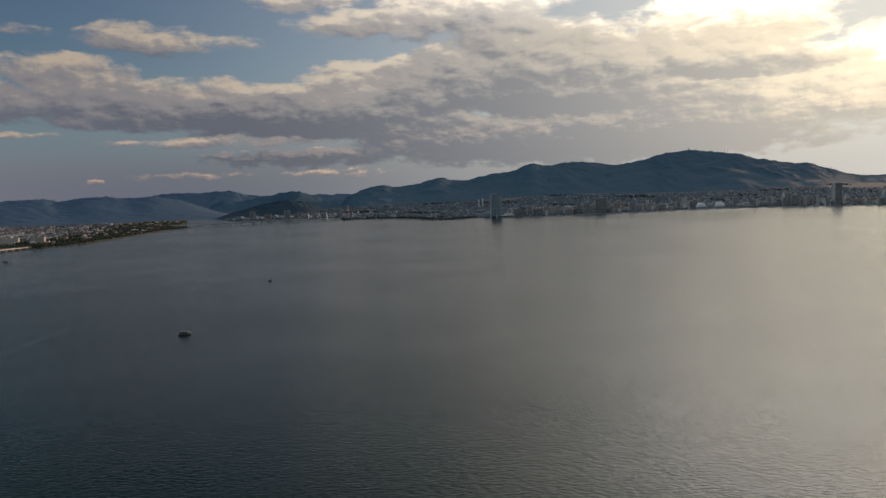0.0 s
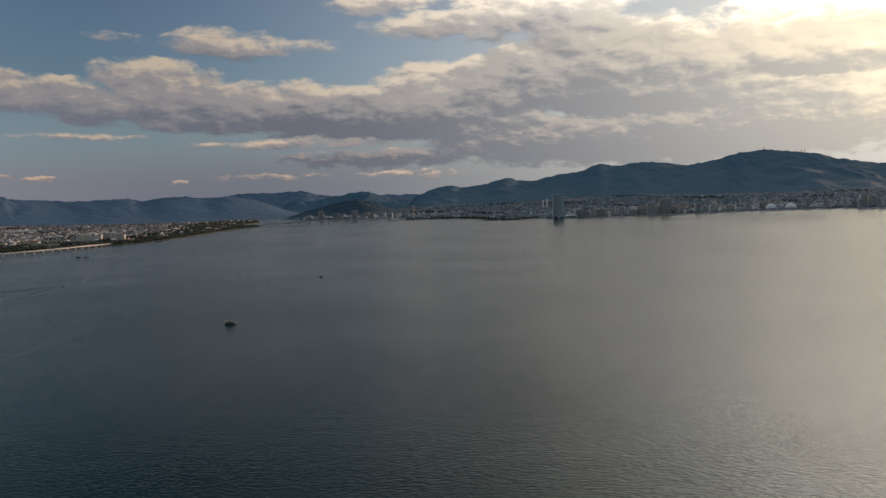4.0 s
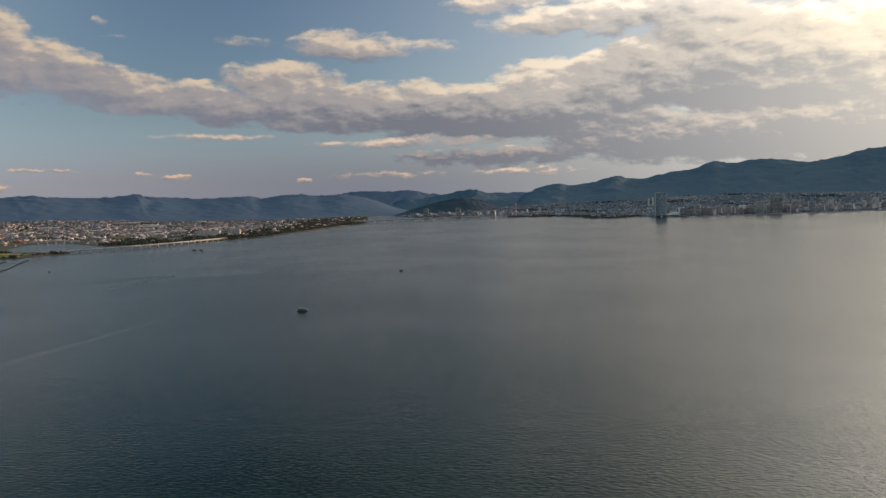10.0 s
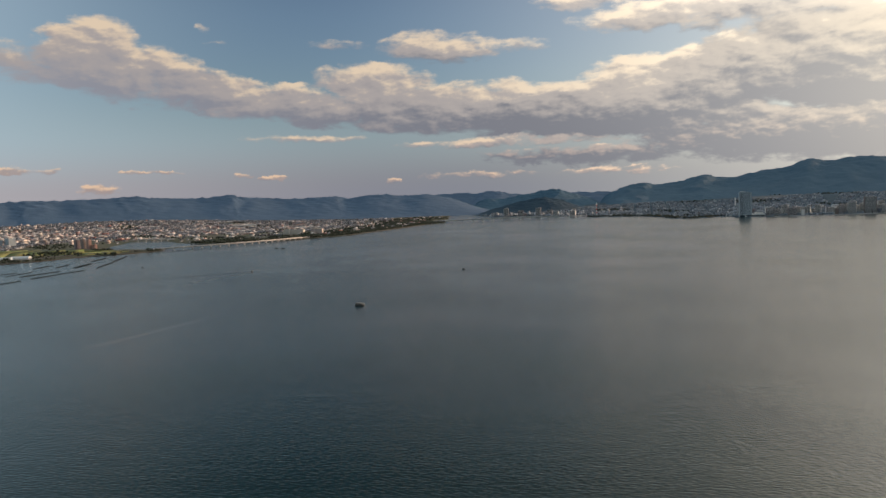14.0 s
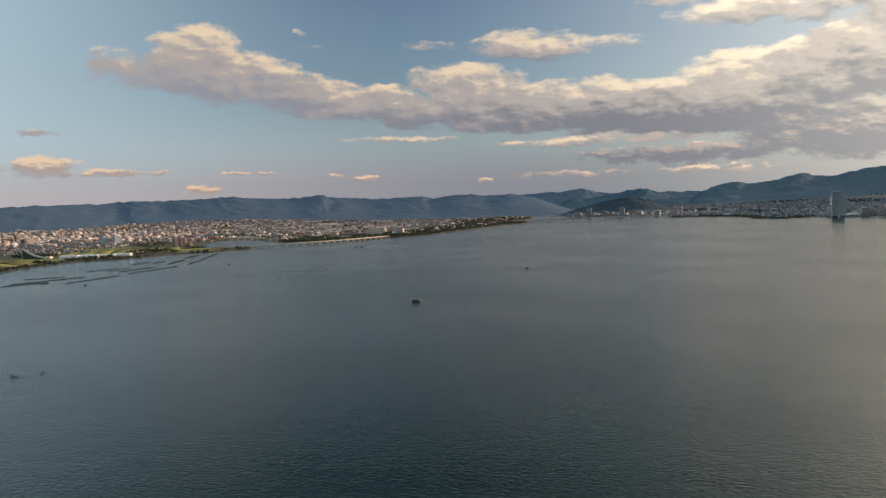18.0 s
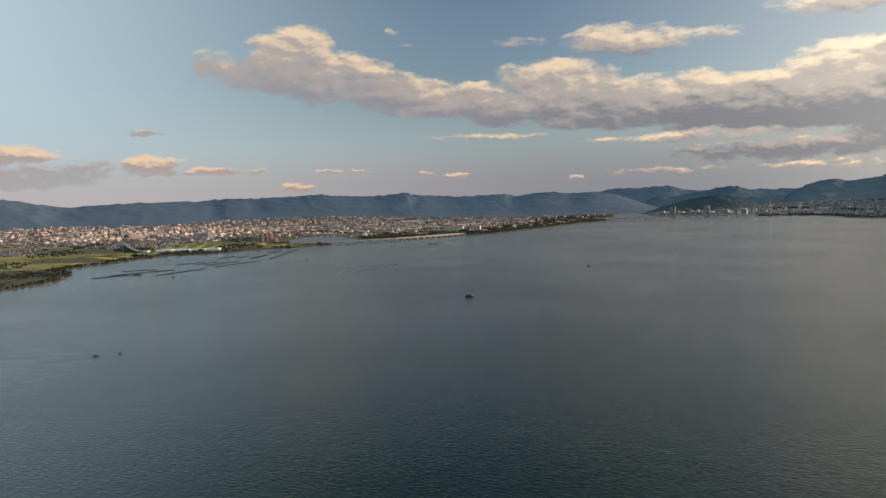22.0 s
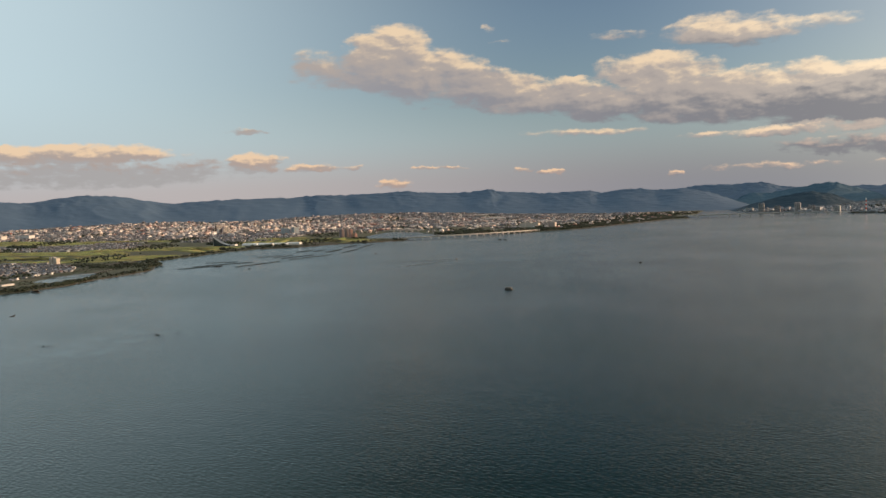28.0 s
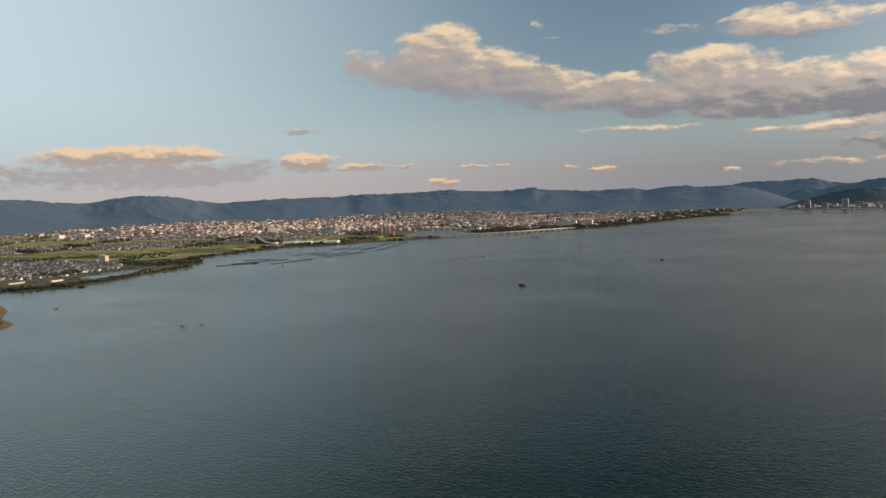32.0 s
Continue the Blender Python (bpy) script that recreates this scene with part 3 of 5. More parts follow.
hill_range("hill", [(-1080, 3720, 4), (-987, 3740, 32), (-882, 3765, 57), (-765, 3790, 77), (-676, 3805, 63), (-600, 3815, 33), (-520, 3820, 4)], 320, "low dark wooded hill behind the far shore", 12.0, rough=0.3, cover_mat=HAZED_FOREST_NEAR)
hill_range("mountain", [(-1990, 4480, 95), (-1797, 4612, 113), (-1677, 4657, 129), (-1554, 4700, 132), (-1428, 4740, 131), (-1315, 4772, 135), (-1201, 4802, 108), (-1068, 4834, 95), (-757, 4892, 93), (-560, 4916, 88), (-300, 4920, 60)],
           500, "distant hazy blue range", 15.0, rough=0.2, cover_mat=HAZED_FOREST_FAR)
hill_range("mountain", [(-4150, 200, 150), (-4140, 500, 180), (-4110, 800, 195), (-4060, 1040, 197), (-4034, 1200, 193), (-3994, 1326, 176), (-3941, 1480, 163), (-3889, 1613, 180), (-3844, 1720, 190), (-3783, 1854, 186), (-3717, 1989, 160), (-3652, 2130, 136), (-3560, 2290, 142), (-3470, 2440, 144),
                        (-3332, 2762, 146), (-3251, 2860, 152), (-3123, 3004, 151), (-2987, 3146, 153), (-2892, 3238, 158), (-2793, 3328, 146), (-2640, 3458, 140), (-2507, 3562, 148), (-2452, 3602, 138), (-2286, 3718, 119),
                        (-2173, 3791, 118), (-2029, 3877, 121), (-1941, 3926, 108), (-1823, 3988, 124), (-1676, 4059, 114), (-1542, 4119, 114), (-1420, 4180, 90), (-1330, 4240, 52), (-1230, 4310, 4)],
           650, "long low blue wooded range behind the town", 20.0, steps=10, rough=0.1, cover_mat=HAZED_FOREST_FAR)



# ---- joined houses and blocks of the far town ----
rng = np.random.default_rng(7)


def turn2(x, y, a):
    c, s = np.cos(a), np.sin(a)
    return x * c - y * s, x * s + y * c


def house_mesh(name, px, py, pz, w, l, h, ang, paint):
    """Gabled houses: walls with pointed ends, and a roof that oversails them."""
    n, rh, o = len(px), w * 0.26, 0.5
    hw, hl = w / 2, l / 2

    def pts(rows):
        out = []
        for x, y, z in rows:
            qx, qy = turn2(x, y, ang)
            out.append(np.stack([px + qx, py + qy, pz + z], 1))
        return np.stack(out, 1)
    zero = np.zeros(n) - 1.5
    wall = pts([(-hw, -hl, zero), (hw, -hl, zero), (hw, hl, zero), (-hw, hl, zero), (-hw, -hl, h), (hw, -hl, h), (hw, hl, h), (-hw, hl, h), (0 * hw, -hl, h + rh), (0 * hw, hl, h + rh)])
    ew, elen, drop = hw + o, hl + o, h - o * 0.52
    roof = pts([(-ew, -elen, drop + 0.15), (0 * hw, -elen, h + rh + 0.15), (0 * hw, elen, h + rh + 0.15), (-ew, elen, drop + 0.15), (ew, -elen, drop + 0.15), (ew, elen, drop + 0.15)])
    V = np.concatenate([wall, roof], 1).reshape(-1, 3)
    b = (np.arange(n) * 16)[:, None]
    sides = np.concatenate([b + np.array([[1, 2, 6, 5]]), b + np.array([[3, 0, 4, 7]])])
    ends = np.concatenate([b + np.array([[0, 1, 5, 8, 4]]), b + np.array([[2, 3, 7, 9, 6]])])
    tops = np.concatenate([b + np.array([[10, 11, 12, 13]]), b + np.array([[11, 14, 15, 12]])])
    return mesh_np(name, V, [sides, ends, tops], list(paint), [np.zeros(2 * n), np.zeros(2 * n), np.ones(2 * n)])


def block_mesh(name, px, py, pz, w, l, h, ang, paint):
    """Flat-roofed blocks with a parapet, a plant room and bands of windows."""
    V, F, M = [], [], []
    for x, y, z, sx, sy, sz, a in zip(px, py, pz, w, l, h, ang):
        def cuboid(cx, cy, z0, bx, by, bz, mat, faces):
            k = len(V)
            for dz in (z0, z0 + bz):
                for ux, uy in ((-1, -1), (1, -1), (1, 1), (-1, 1)):
                    qx, qy = cx + ux * bx / 2, cy + uy * by / 2
                    V.append((x + qx * math.cos(a) - qy * math.sin(a), y + qx * math.sin(a) + qy * math.cos(a), z + dz))
            for f in faces:
                F.append([k + i for i in f])
                M.append(mat)
        side = [(0, 1, 5, 4), (1, 2, 6, 5), (2, 3, 7, 6), (3, 0, 4, 7)]
        cuboid(0, 0, -2, sx, sy, sz + 2, 0, side + [(4, 5, 6, 7)])
        cuboid(sx * 0.15, 0, sz, sx * 0.3, sy * 0.5, 2.0, 0, side + [(4, 5, 6, 7)])
        floor = 2.6
        for i in range(int(sz / floor)):
            cuboid(0, 0, 0.8 + i * floor, sx + 0.12, sy * 0.86, 1.1, 1, [side[1], side[3]])
            cuboid(0, 0, 0.8 + i * floor, sx * 0.86, sy + 0.12, 1.1, 1, [side[0], side[2]])
    return mesh_np(name, np.array(V), [np.array(F)], [paint, GLASS_DARK], [np.array(M)])


def scatter(side, x0, x1, y0, y1, step, ang, keep):
    """Plots along skewed streets; keep(x, y, d) gives the share that is built on."""
    nx, ny = int((x1 - x0) / step), int((y1 - y0) / (step * 1.25))
    gx, gy = np.meshgrid(np.arange(nx) * step, np.arange(ny) * step * 1.25)
    gx = gx + (np.arange(nx) // 6)[None, :] * step * 0.55 - (x1 - x0) / 2
    gy = gy + (np.arange(ny) // 2)[:, None] * step * 0.5 - (y1 - y0) / 2
    x, y = turn2(gx.ravel(), gy.ravel(), ang)
    x, y = x + (x0 + x1) / 2 + rng.normal(0, step * 0.12, x.size), y + (y0 + y1) / 2 + rng.normal(0, step * 0.12, x.size)
    ok = (x > x0) & (x < x1) & (y > y0) & (y < y1)
    x, y = x[ok], y[ok]
    d = shore_distance(side, x, y)
    ok = (d > 12) & (rng.random(x.size) < keep(x, y, d))
    x, y, d = x[ok], y[ok], d[ok]
    return x, y, height(side, x, y, d), d


def waves(x, y, s, k):
    return np.sin(x * s + k) * np.cos(y * s * 1.3 - k * 2) + 0.6 * np.sin((x + y) * s * 2.1 + k * 3)


def near(x, y, cx, cy, rx, ry):
    return ((x - cx) / rx) ** 2 + ((y - cy) / ry) ** 2 < 1


FIELD_BELTS = [(-1400, 640, 370, 100, 0.5), (-1800, 690, 330, 70, 0.25), (-1600, 900, 240, 80, 0.5), (-1470, 1240, 200, 110, 0.8), (-2480, 900, 380, 110, 0.2), (-2150, 1120, 260, 70, 0.4), (-1330, 880, 60, 160, 1.3),
               (-1290, 1280, 70, 150, 1.3), (-1750, 560, 300, 55, 0.2), (-1650, 1330, 120, 60, 0.4), (-2700, 760, 300, 80, 0.1), (-3100, 900, 250, 90, 0.2)]


def in_field(x, y):
    hit = np.zeros(np.shape(x), bool)
    for cx, cy, rx, ry, a in FIELD_BELTS:
        qx, qy = turn2(x - cx, y - cy, -a)
        hit |= (qx / rx) ** 2 + (qy / ry) ** 2 < 1
    return hit


def east_share(x, y, d):
    town = np.where((y > 1150) & (d > 260), 0.85, 0.0)
    town = np.where(near(x, y, -1350, 360, 330, 190) & (d > 40), 0.9, town)
    town = np.where(near(x, y, -2050, 860, 420, 170), 0.9, town)
    town = np.where((x < -2000) & (d > 600), np.maximum(town, 0.55), town)
    town = np.where((y > 1650) & (y < 2700) & (d < 190), 0.06, town)
    town = np.where(waves(x, y, 0.009, 1.0) > 0.72, town * 0.08, town)
    return np.where(in_field(x, y), 0.0, town)


def west_share(x, y, d):
    s = np.where(d < 900 + 160 * waves(x, y, 0.006, 0.3), 0.75, 0.0) * np.where(waves(x, y, 0.010, 2.0) > 0.9, 0.1, 1.0)
    return np.where((x < 120) & (d < 70), 0.05, s) * np.where((x < -300), 0.8, 1)


def town(name, label, side, x0, x1, y0, y1, step, ang, share, kindness=1.0):
    x, y, z, d = scatter(side, x0, x1, y0, y1, step, ang, share)
    n = len(x)
    me = house_mesh(name, x, y, z, step * rng.uniform(0.45, 0.68, n), step * rng.uniform(0.55, 0.95, n), rng.choice([3.0, 4.6, 5.2], n) * kindness, ang + rng.choice([0, math.pi / 2], n) + rng.normal(0, 0.05, n), (HOUSE_WALL_HAZED, HOUSE_ROOF_HAZED) if side == "west" else (HOUSE_WALL, HOUSE_ROOF))
    return tagged(part(name, me, HOUSE_WALL), label, "houses", kind="stuff")


town("houses", "small houses with dark tiled roofs packed along narrow streets by the shore", "east", -1750, -900, 120, 700, 8.2, 0.3, east_share, 0.56)
town("houses", "village of dark-roofed houses between green fields", "east", -2600, -1700, 500, 1150, 8.8, 0.25, east_share, 0.58)
town("houses", "dense pale and dark-roofed houses of the plain", "east", -2700, -1000, 1150, 2000, 9.4, 0.5, east_share, 0.72)
town("houses", "dense low houses of the town behind the wooded shore", "east", -2700, -900, 2000, 3300, 10.5, 0.4, east_share, 0.75)
town("houses", "far low houses on the rising ground below the hills", "east", -3900, -2600, 700, 2900, 10, 0.2, east_share, 0.75)
town("houses", "pale houses climbing the slope behind the far shore", "west", -1100, 500, 2600, 3900, 11, 0.1, west_share, 0.85)
town("houses", "pale houses climbing the slope below the high mountain", "west", 500, 2500, 2300, 3800, 11, -0.2, west_share, 0.85)


def blocks(name, label, side, n, cx, cy, rx, ry, lo, hi, ang):
    x, y = cx + rng.normal(0, rx, n * 3), cy + rng.normal(0, ry, n * 3)
    d = shore_distance(side, x, y)
    ok = (d > 25) & ~in_field(x, y)
    x, y, d = x[ok][:n], y[ok][:n], d[ok][:n]
    m = len(x)
    me = block_mesh(name, x, y, height(side, x, y, d), rng.uniform(6, 10, m), rng.uniform(9, 25, m), rng.uniform(lo, hi, m) * rng.uniform(0.45, 0.95, m) * (1.1 if side == "west" else 0.82), ang + rng.choice([0, math.pi / 2], m), BLOCK_WALL_HAZED if side == "west" else BLOCK_WALL)
    return tagged(part(name, me, BLOCK_WALL), label, "buildings", kind="stuff")


blocks("town_blocks", "sunlit beige and white mid-rise blocks of the town centre", "east", 560, -2500, 1750, 380, 250, 6, 17, 0.5)
blocks("town_blocks", "mid-rise blocks and works halls on the rising plain", "east", 430, -2700, 2350, 400, 340, 5, 12, 0.4)
blocks("town_blocks", "scattered mid-rise blocks of the outer town", "east", 340, -1900, 2400, 450, 420, 5, 10, 0.3)
blocks("town_blocks", "far works and blocks below the hills", "east", 330, -3050, 1500, 330, 370, 5, 13, 0.2)
blocks("town_blocks", "low white and grey blocks behind the wooded shore", "east", 340, -1480, 2550, 260, 330, 4, 8, 0.3)
blocks("town_blocks", "mid-rise blocks behind the far waterfront", "west", 170, 560, 2880, 420, 110, 9, 22, 0.1)
blocks("town_blocks", "mid-rise blocks along the far waterfront", "west", 150, 1400, 2850, 420, 110, 9, 22, -0.3)
blocks("town_blocks", "blocks beside the river mouth", "west", 90, -560, 3260, 260, 70, 7, 15, 0.0)


# ---- fields, beaches, lanes ----
def field_mesh():
    V, F = [], []
    for cx, cy, rx, ry, a in FIELD_BELTS:
        for gx in np.arange(-rx, rx, 42):
            for gy in np.arange(-ry, ry, 20):
                if (gx / rx) ** 2 + (gy / ry) ** 2 > 0.95 or rng.random() < 0.07:
                    continue
                quad = [turn2(gx + i * 40, gy + j * 18.5, a) for i, j in ((0, 0), (1, 0), (1, 1), (0, 1))]
                qx, qy = np.array([q[0] + cx for q in quad]), np.array([q[1] + cy for q in quad])
                d = shore_distance("east", qx, qy)
                if d.min() < 12:
                    continue
                k, z = len(V), height("east", qx, qy, d) + 0.45
                V += list(zip(qx, qy, z)) + list(zip(qx, qy, z - 1.5))
                F += [[k, k + 1, k + 2, k + 3]] + [[k + i, k + 4 + i, k + 4 + (i + 1) % 4, k + (i + 1) % 4] for i in range(4)]
    return mesh_np("rice_fields", np.array(V), [np.array(F)], [RICE])


tagged(part("rice_fields", field_mesh(), RICE), "ripening yellow-green rice fields in small plots", "fields", kind="stuff")


def ribbon(name, line, width, z, mat, label, category, kind="structure", thick=0.6):
    """A strip of even width along a line, with thickness."""
    p = spline(line, 8)
    tang = np.gradient(p, axis=0)
    nrm = np.stack([-tang[:, 1], tang[:, 0]], 1) / np.linalg.norm(tang, axis=1)[:, None]
    zz = np.full(len(p), z) if np.isscalar(z) else np.interp(np.linspace(0, 1, len(p)), np.linspace(0, 1, len(z)), z)
    wob = np.array([1 + 0.35 * noise.noise((q[0] * 0.03, q[1] * 0.03, 3.0)) for q in p]) if mat is SAND else 1.0
    L, R = p + nrm * width / 2 * np.reshape(wob, (-1, 1)), p - nrm * width / 2 * np.reshape(wob, (-1, 1))
    n = len(p)
    V = np.concatenate([np.c_[L, zz], np.c_[R, zz], np.c_[L, zz - thick], np.c_[R, zz - thick]])
    i = np.arange(n - 1)
    F = np.concatenate([np.stack([i + a, i + b, i + b + 1, i + a + 1], 1) for a, b in ((0, n), (2 * n, 0), (n, 3 * n), (3 * n, 2 * n))])
    return tagged(part(name, mesh_np(name, V, [F], [mat]), mat), label, category, kind=kind)


ribbon("beach", [(-1130, 1392), (-1146, 1285), (-1196, 1212), (-1217, 1100), (-1262, 1010)], 13, 1.0, SAND, "narrow brown beach along the town shore", "beach", thick=2.5)
ribbon("beach", [(-1040, 612), (-970, 566), (-927, 497), (-895, 430), (-848, 364), (-829, 314)], 2, 0.6, SAND, "narrow earthy strand below the trees", "beach", thick=2.5)
ribbon("beach", [(-915, 2540), (-913, 2302), (-906, 2060), (-912, 1930)], 3, 0.8, SAND, "narrow stony bank under the wooded shore", "embankment", thick=2.5)
ribbon("quay", [(1499, 2611), (1246, 2728), (964, 2783), (737, 2714), (548, 2671), (398, 2603), (275, 2609)], 9, 2.2, CONCRETE, "low concrete quay of the far waterfront", "quay", thick=3.5)
ribbon("road", [(-1700, 300), (-1350, 470), (-1180, 540), (-1240, 760), (-1300, 950), (-1260, 1130), (-1230, 1280), (-1140, 1372)], 8, [3, 3, 3, 3, 3, 3.2, 3.5, 4.6], ASPHALT, "shore road between fields and trees", "road")
ribbon("road", [(-960, 1870), (-985, 2100), (-990, 2350), (-985, 2560)], 8, 2.9, ASPHALT, "road through the wooded shore", "road")


ribbon("canal", [(-1790, 488), (-1640, 535), (-1516, 579), (-1440, 634), (-1412, 676)], 9, 2.25, WATER, "narrow still canal beside the rice fields", "canal", thick=0.8)
ribbon("canal", [(-1275, 628), (-1215, 648), (-1150, 668)], 9, 2.25, WATER, "narrow still inlet behind the shore trees", "canal", thick=0.8)
ribbon("road", [(-1400, 250), (-1180, 330), (-1040, 385), (-1010, 470), (-1060, 540)], 5, 2.2, ASPHALT, "lane between the village and the pond", "road")


# ---- trees ----
def ico():
    bm = bmesh.new()
    bmesh.ops.create_icosphere(bm, subdivisions=1, radius=1)
    bm.verts.ensure_lookup_table()
    v = np.array([vv.co[:] for vv in bm.verts])
    f = np.array([[q.index for q in ff.verts] for ff in bm.faces])
    bm.free()
    return v, f


ICO_V, ICO_F = ico()


def wood(name, label, x, y, z, size):
    """Many crowns, each of three uneven clumps."""
    n = len(x) * 3
    x, y, z, size = (np.repeat(q, 3) for q in (x, y, z, size))
    r = size * rng.uniform(0.34, 0.58, n)
    cx, cy, cz = x + rng.normal(0, 0.26, n) * size, y + rng.normal(0, 0.26, n) * size, z + size * rng.uniform(0.45, 1.0, n)
    V = ICO_V[None] * (1 + rng.uniform(-0.28, 0.28, (n, len(ICO_V), 1))) * np.stack([r, r, r * rng.uniform(0.75, 1.2, n)], 1)[:, None]
    V = V + np.stack([cx, cy, cz], 1)[:, None]
    F = ICO_F[None] + (np.arange(n) * len(ICO_V))[:, None, None]
    return tagged(part(name, mesh_np(name, V.reshape(-1, 3), [F.reshape(-1, 3)], [LEAF]), LEAF), label, "trees", kind="stuff")


def grove(name, label, side, n, x0, x1, y0, y1, rule, lo=5, hi=9, tries=6):
    x, y = rng.uniform(x0, x1, n * tries), rng.uniform(y0, y1, n * tries)
    d = shore_distance(side, x, y)
    ok = (d > 5) & rule(x, y, d)
    x, y, d = x[ok][:n], y[ok][:n], d[ok][:n]
    return wood(name, label, x, y, height(side, x, y, d) - 1, rng.uniform(lo, hi, len(x)))


grove("woods", "dark belt of trees along the low wooded shore", "east", 3600, -1250, -880, 1620, 2800, lambda x, y, d: (d < 60) | ((d < 210) & ((waves(x, y, 0.02, 0.4) > -0.2) | (y > 2350))), 2.6, 5.2, 9)
grove("woods", "thicket and reeds on the point by the pond", "east", 430, -1250, -820, 280, 700, lambda x, y, d: ((inland(EAST, x, y) < 14) & (waves(x, y, 0.03, 0.7) > -0.6)) | near(x, y, -1090, 600, 60, 30) | (near(x, y, -1170, 560, 110, 22)), 1.8, 3.8, 40)
grove("woods", "trees and scrub along the field shore", "east", 700, -1450, -1100, 640, 1420, lambda x, y, d: (d < 34) & ((waves(x, y, 0.02, 1.4) > 0.1) | ((y < 960) & (d < 26))), 2, 4.5)
grove("woods", "dark grove among the fields", "east", 330, -2350, -1950, 560, 860, lambda x, y, d: near(x, y, -2205, 806, 95, 24) | near(x, y, -2090, 625, 70, 26), 5, 8)
grove("woods", "tree belts and gardens among the houses", "east", 4600, -3400, -1000, 350, 3000, lambda x, y, d: (d > 60) & ((waves(x, y, 0.009, 1.0) > 0.7) | ((waves(x, y, 0.05, 2.0) > 1.15) & ~in_field(x, y))), 2.4, 4.6, 12)
grove("woods", "dark trees round the wing-roofed hall", "east", 260, -1640, -1300, 950, 1200, lambda x, y, d: near(x, y, -1590, 1120, 75, 35) | ((d < 90) & (waves(x, y, 0.03, 0.2) > -0.2)), 3, 6)
grove("woods", "trees at the end of the wooded shore", "east", 800, -1330, -900, 2600, 3400, lambda x, y, d: d > 4, 2.6, 5.2, 9)
grove("woods", "wooded spit of the far shore", "west", 500, -420, 130, 2560, 2960, lambda x, y, d: (d < 60), 2.8, 5)
grove("woods", "tree belts between the far houses", "west", 2600, -1000, 2500, 2500, 3900, lambda x, y, d: ((d > 80) & (waves(x, y, 0.010, 2.0) > 0.85)), 3.5, 6.5)
grove("woods", "row of trees along the far quay", "west", 420, 200, 1900, 2400, 2900, lambda x, y, d: d < 28, 2.4, 4.4)
grove("woods", "dark shrubs and trees between the village and the water", "east", 420, -1150, -820, 150, 430, lambda x, y, d: (inland(EAST, x, y) < 30) & (waves(x, y, 0.03, 1.7) > -0.9), 1.8, 3.8, 40)
grove("woods", "garden trees among the shore village", "east", 260, -1650, -950, 180, 560, lambda x, y, d: (d > 30) & near(x, y, -1350, 360, 330, 190), 2, 3.4)
grove("woods", "grass and bushes on a low point of land", "east", 260, -760, -450, 60, 165, lambda x, y, d: d > 7, 0.8, 2.2, 12)


grove("scrub", "low dark scrub and rough grass round the pond", "east", 1500, -1250, -820, 280, 680, lambda x, y, d: (inland(EAST, x, y) < 130) & (d > 3) & (waves(x, y, 0.035, 2.6) > -0.35), 0.7, 1.9, 14)


def crown_mesh(seed, size):
    """Leaves of a crown: small tilted blades in clumps round the limbs."""
    r = random.Random(seed)
    V, F = [], []
    for c in range(9):
        a, up = r.uniform(0, 6.28), r.uniform(0.35, 1.0)
        rad = size * 0.34 * (1.15 - up * 0.55)
        cx, cy, cz = math.cos(a) * rad, math.sin(a) * rad, size * up
        cr = size * r.uniform(0.16, 0.26)
        for _ in range(34):
            d = Vector((r.gauss(0, 1), r.gauss(0, 1), r.gauss(0, 0.8))).normalized() * cr * r.uniform(0.55, 1.08)
            q = Vector((cx, cy, cz)) + d
            t1 = Vector((r.gauss(0, 1), r.gauss(0, 1), r.gauss(0, 0.5))).normalized()
            t2 = t1.cross(d.normalized() if d.length else Vector((0, 0, 1))).normalized()
            s = size * r.uniform(0.05, 0.085)
            k = len(V)
            V += [q - t1 * s, q + t2 * s * 0.7, q + t1 * s, q - t2 * s * 0.7]
            F.append([k, k + 1, k + 2, k + 3])
    return mesh_np("crown", np.array([v[:] for v in V]), [np.array(F)], [LEAF])


def trunk_mesh(seed, size):
    r = random.Random(seed)
    bm = bmesh.new()
    rod(bm, 0, 0, -1.0, size * 0.045, size * 0.026, size * 0.62 + 1.0, 7)
    for i in range(4):
        a = i * 1.57 + r.uniform(-0.4, 0.4)
        m = Matrix.Translation((0, 0, size * r.uniform(0.32, 0.5))) @ Matrix.Rotation(a, 4, "Z") @ Matrix.Rotation(radians(42), 4, "Y") @ Matrix.Translation((0, 0, size * 0.2))
        bmesh.ops.create_cone(bm, cap_ends=True, segments=5, radius1=size * 0.02, radius2=size * 0.007, depth=size * 0.4, matrix=m)
    me = bpy.data.meshes.new("trunk")
    bm.to_mesh(me)
    bm.free()
    return me


def tree_kind(seed, size):
    e = thing("tree", Matrix(), "broad dark-green tree on the lake shore", "tree", "trees along the shore")
    part("trunk", trunk_mesh(seed, size), BARK, e)
    part("crown", crown_mesh(seed, size), LEAF, e)
    return e


TREES = [tree_kind(s, 4.8 + s * 0.6) for s in range(5)]


def tree_row(line, spacing, side, off):
    p = spline(line, 30)
    run = np.concatenate([[0], np.cumsum(np.linalg.norm(np.diff(p, axis=0), axis=1))])
    for s in np.arange(0, run[-1], spacing):
        x, y = np.interp(s, run, p[:, 0]) + random.uniform(-off, off), np.interp(s, run, p[:, 1]) + random.uniform(-off, off)
        d = shore_distance(side, x, y)
        if d[0] > 3:
            k = random.uniform(0.55, 0.95)
            m = Matrix.Translation((x, y, float(height(side, np.array([x]), np.array([y]), d)[0]))) @ Matrix.Rotation(random.uniform(0, 6.28), 4, "Z")
            ob = copy_thing(random.choice(TREES), m)
            ob.scale = (k, k, k)


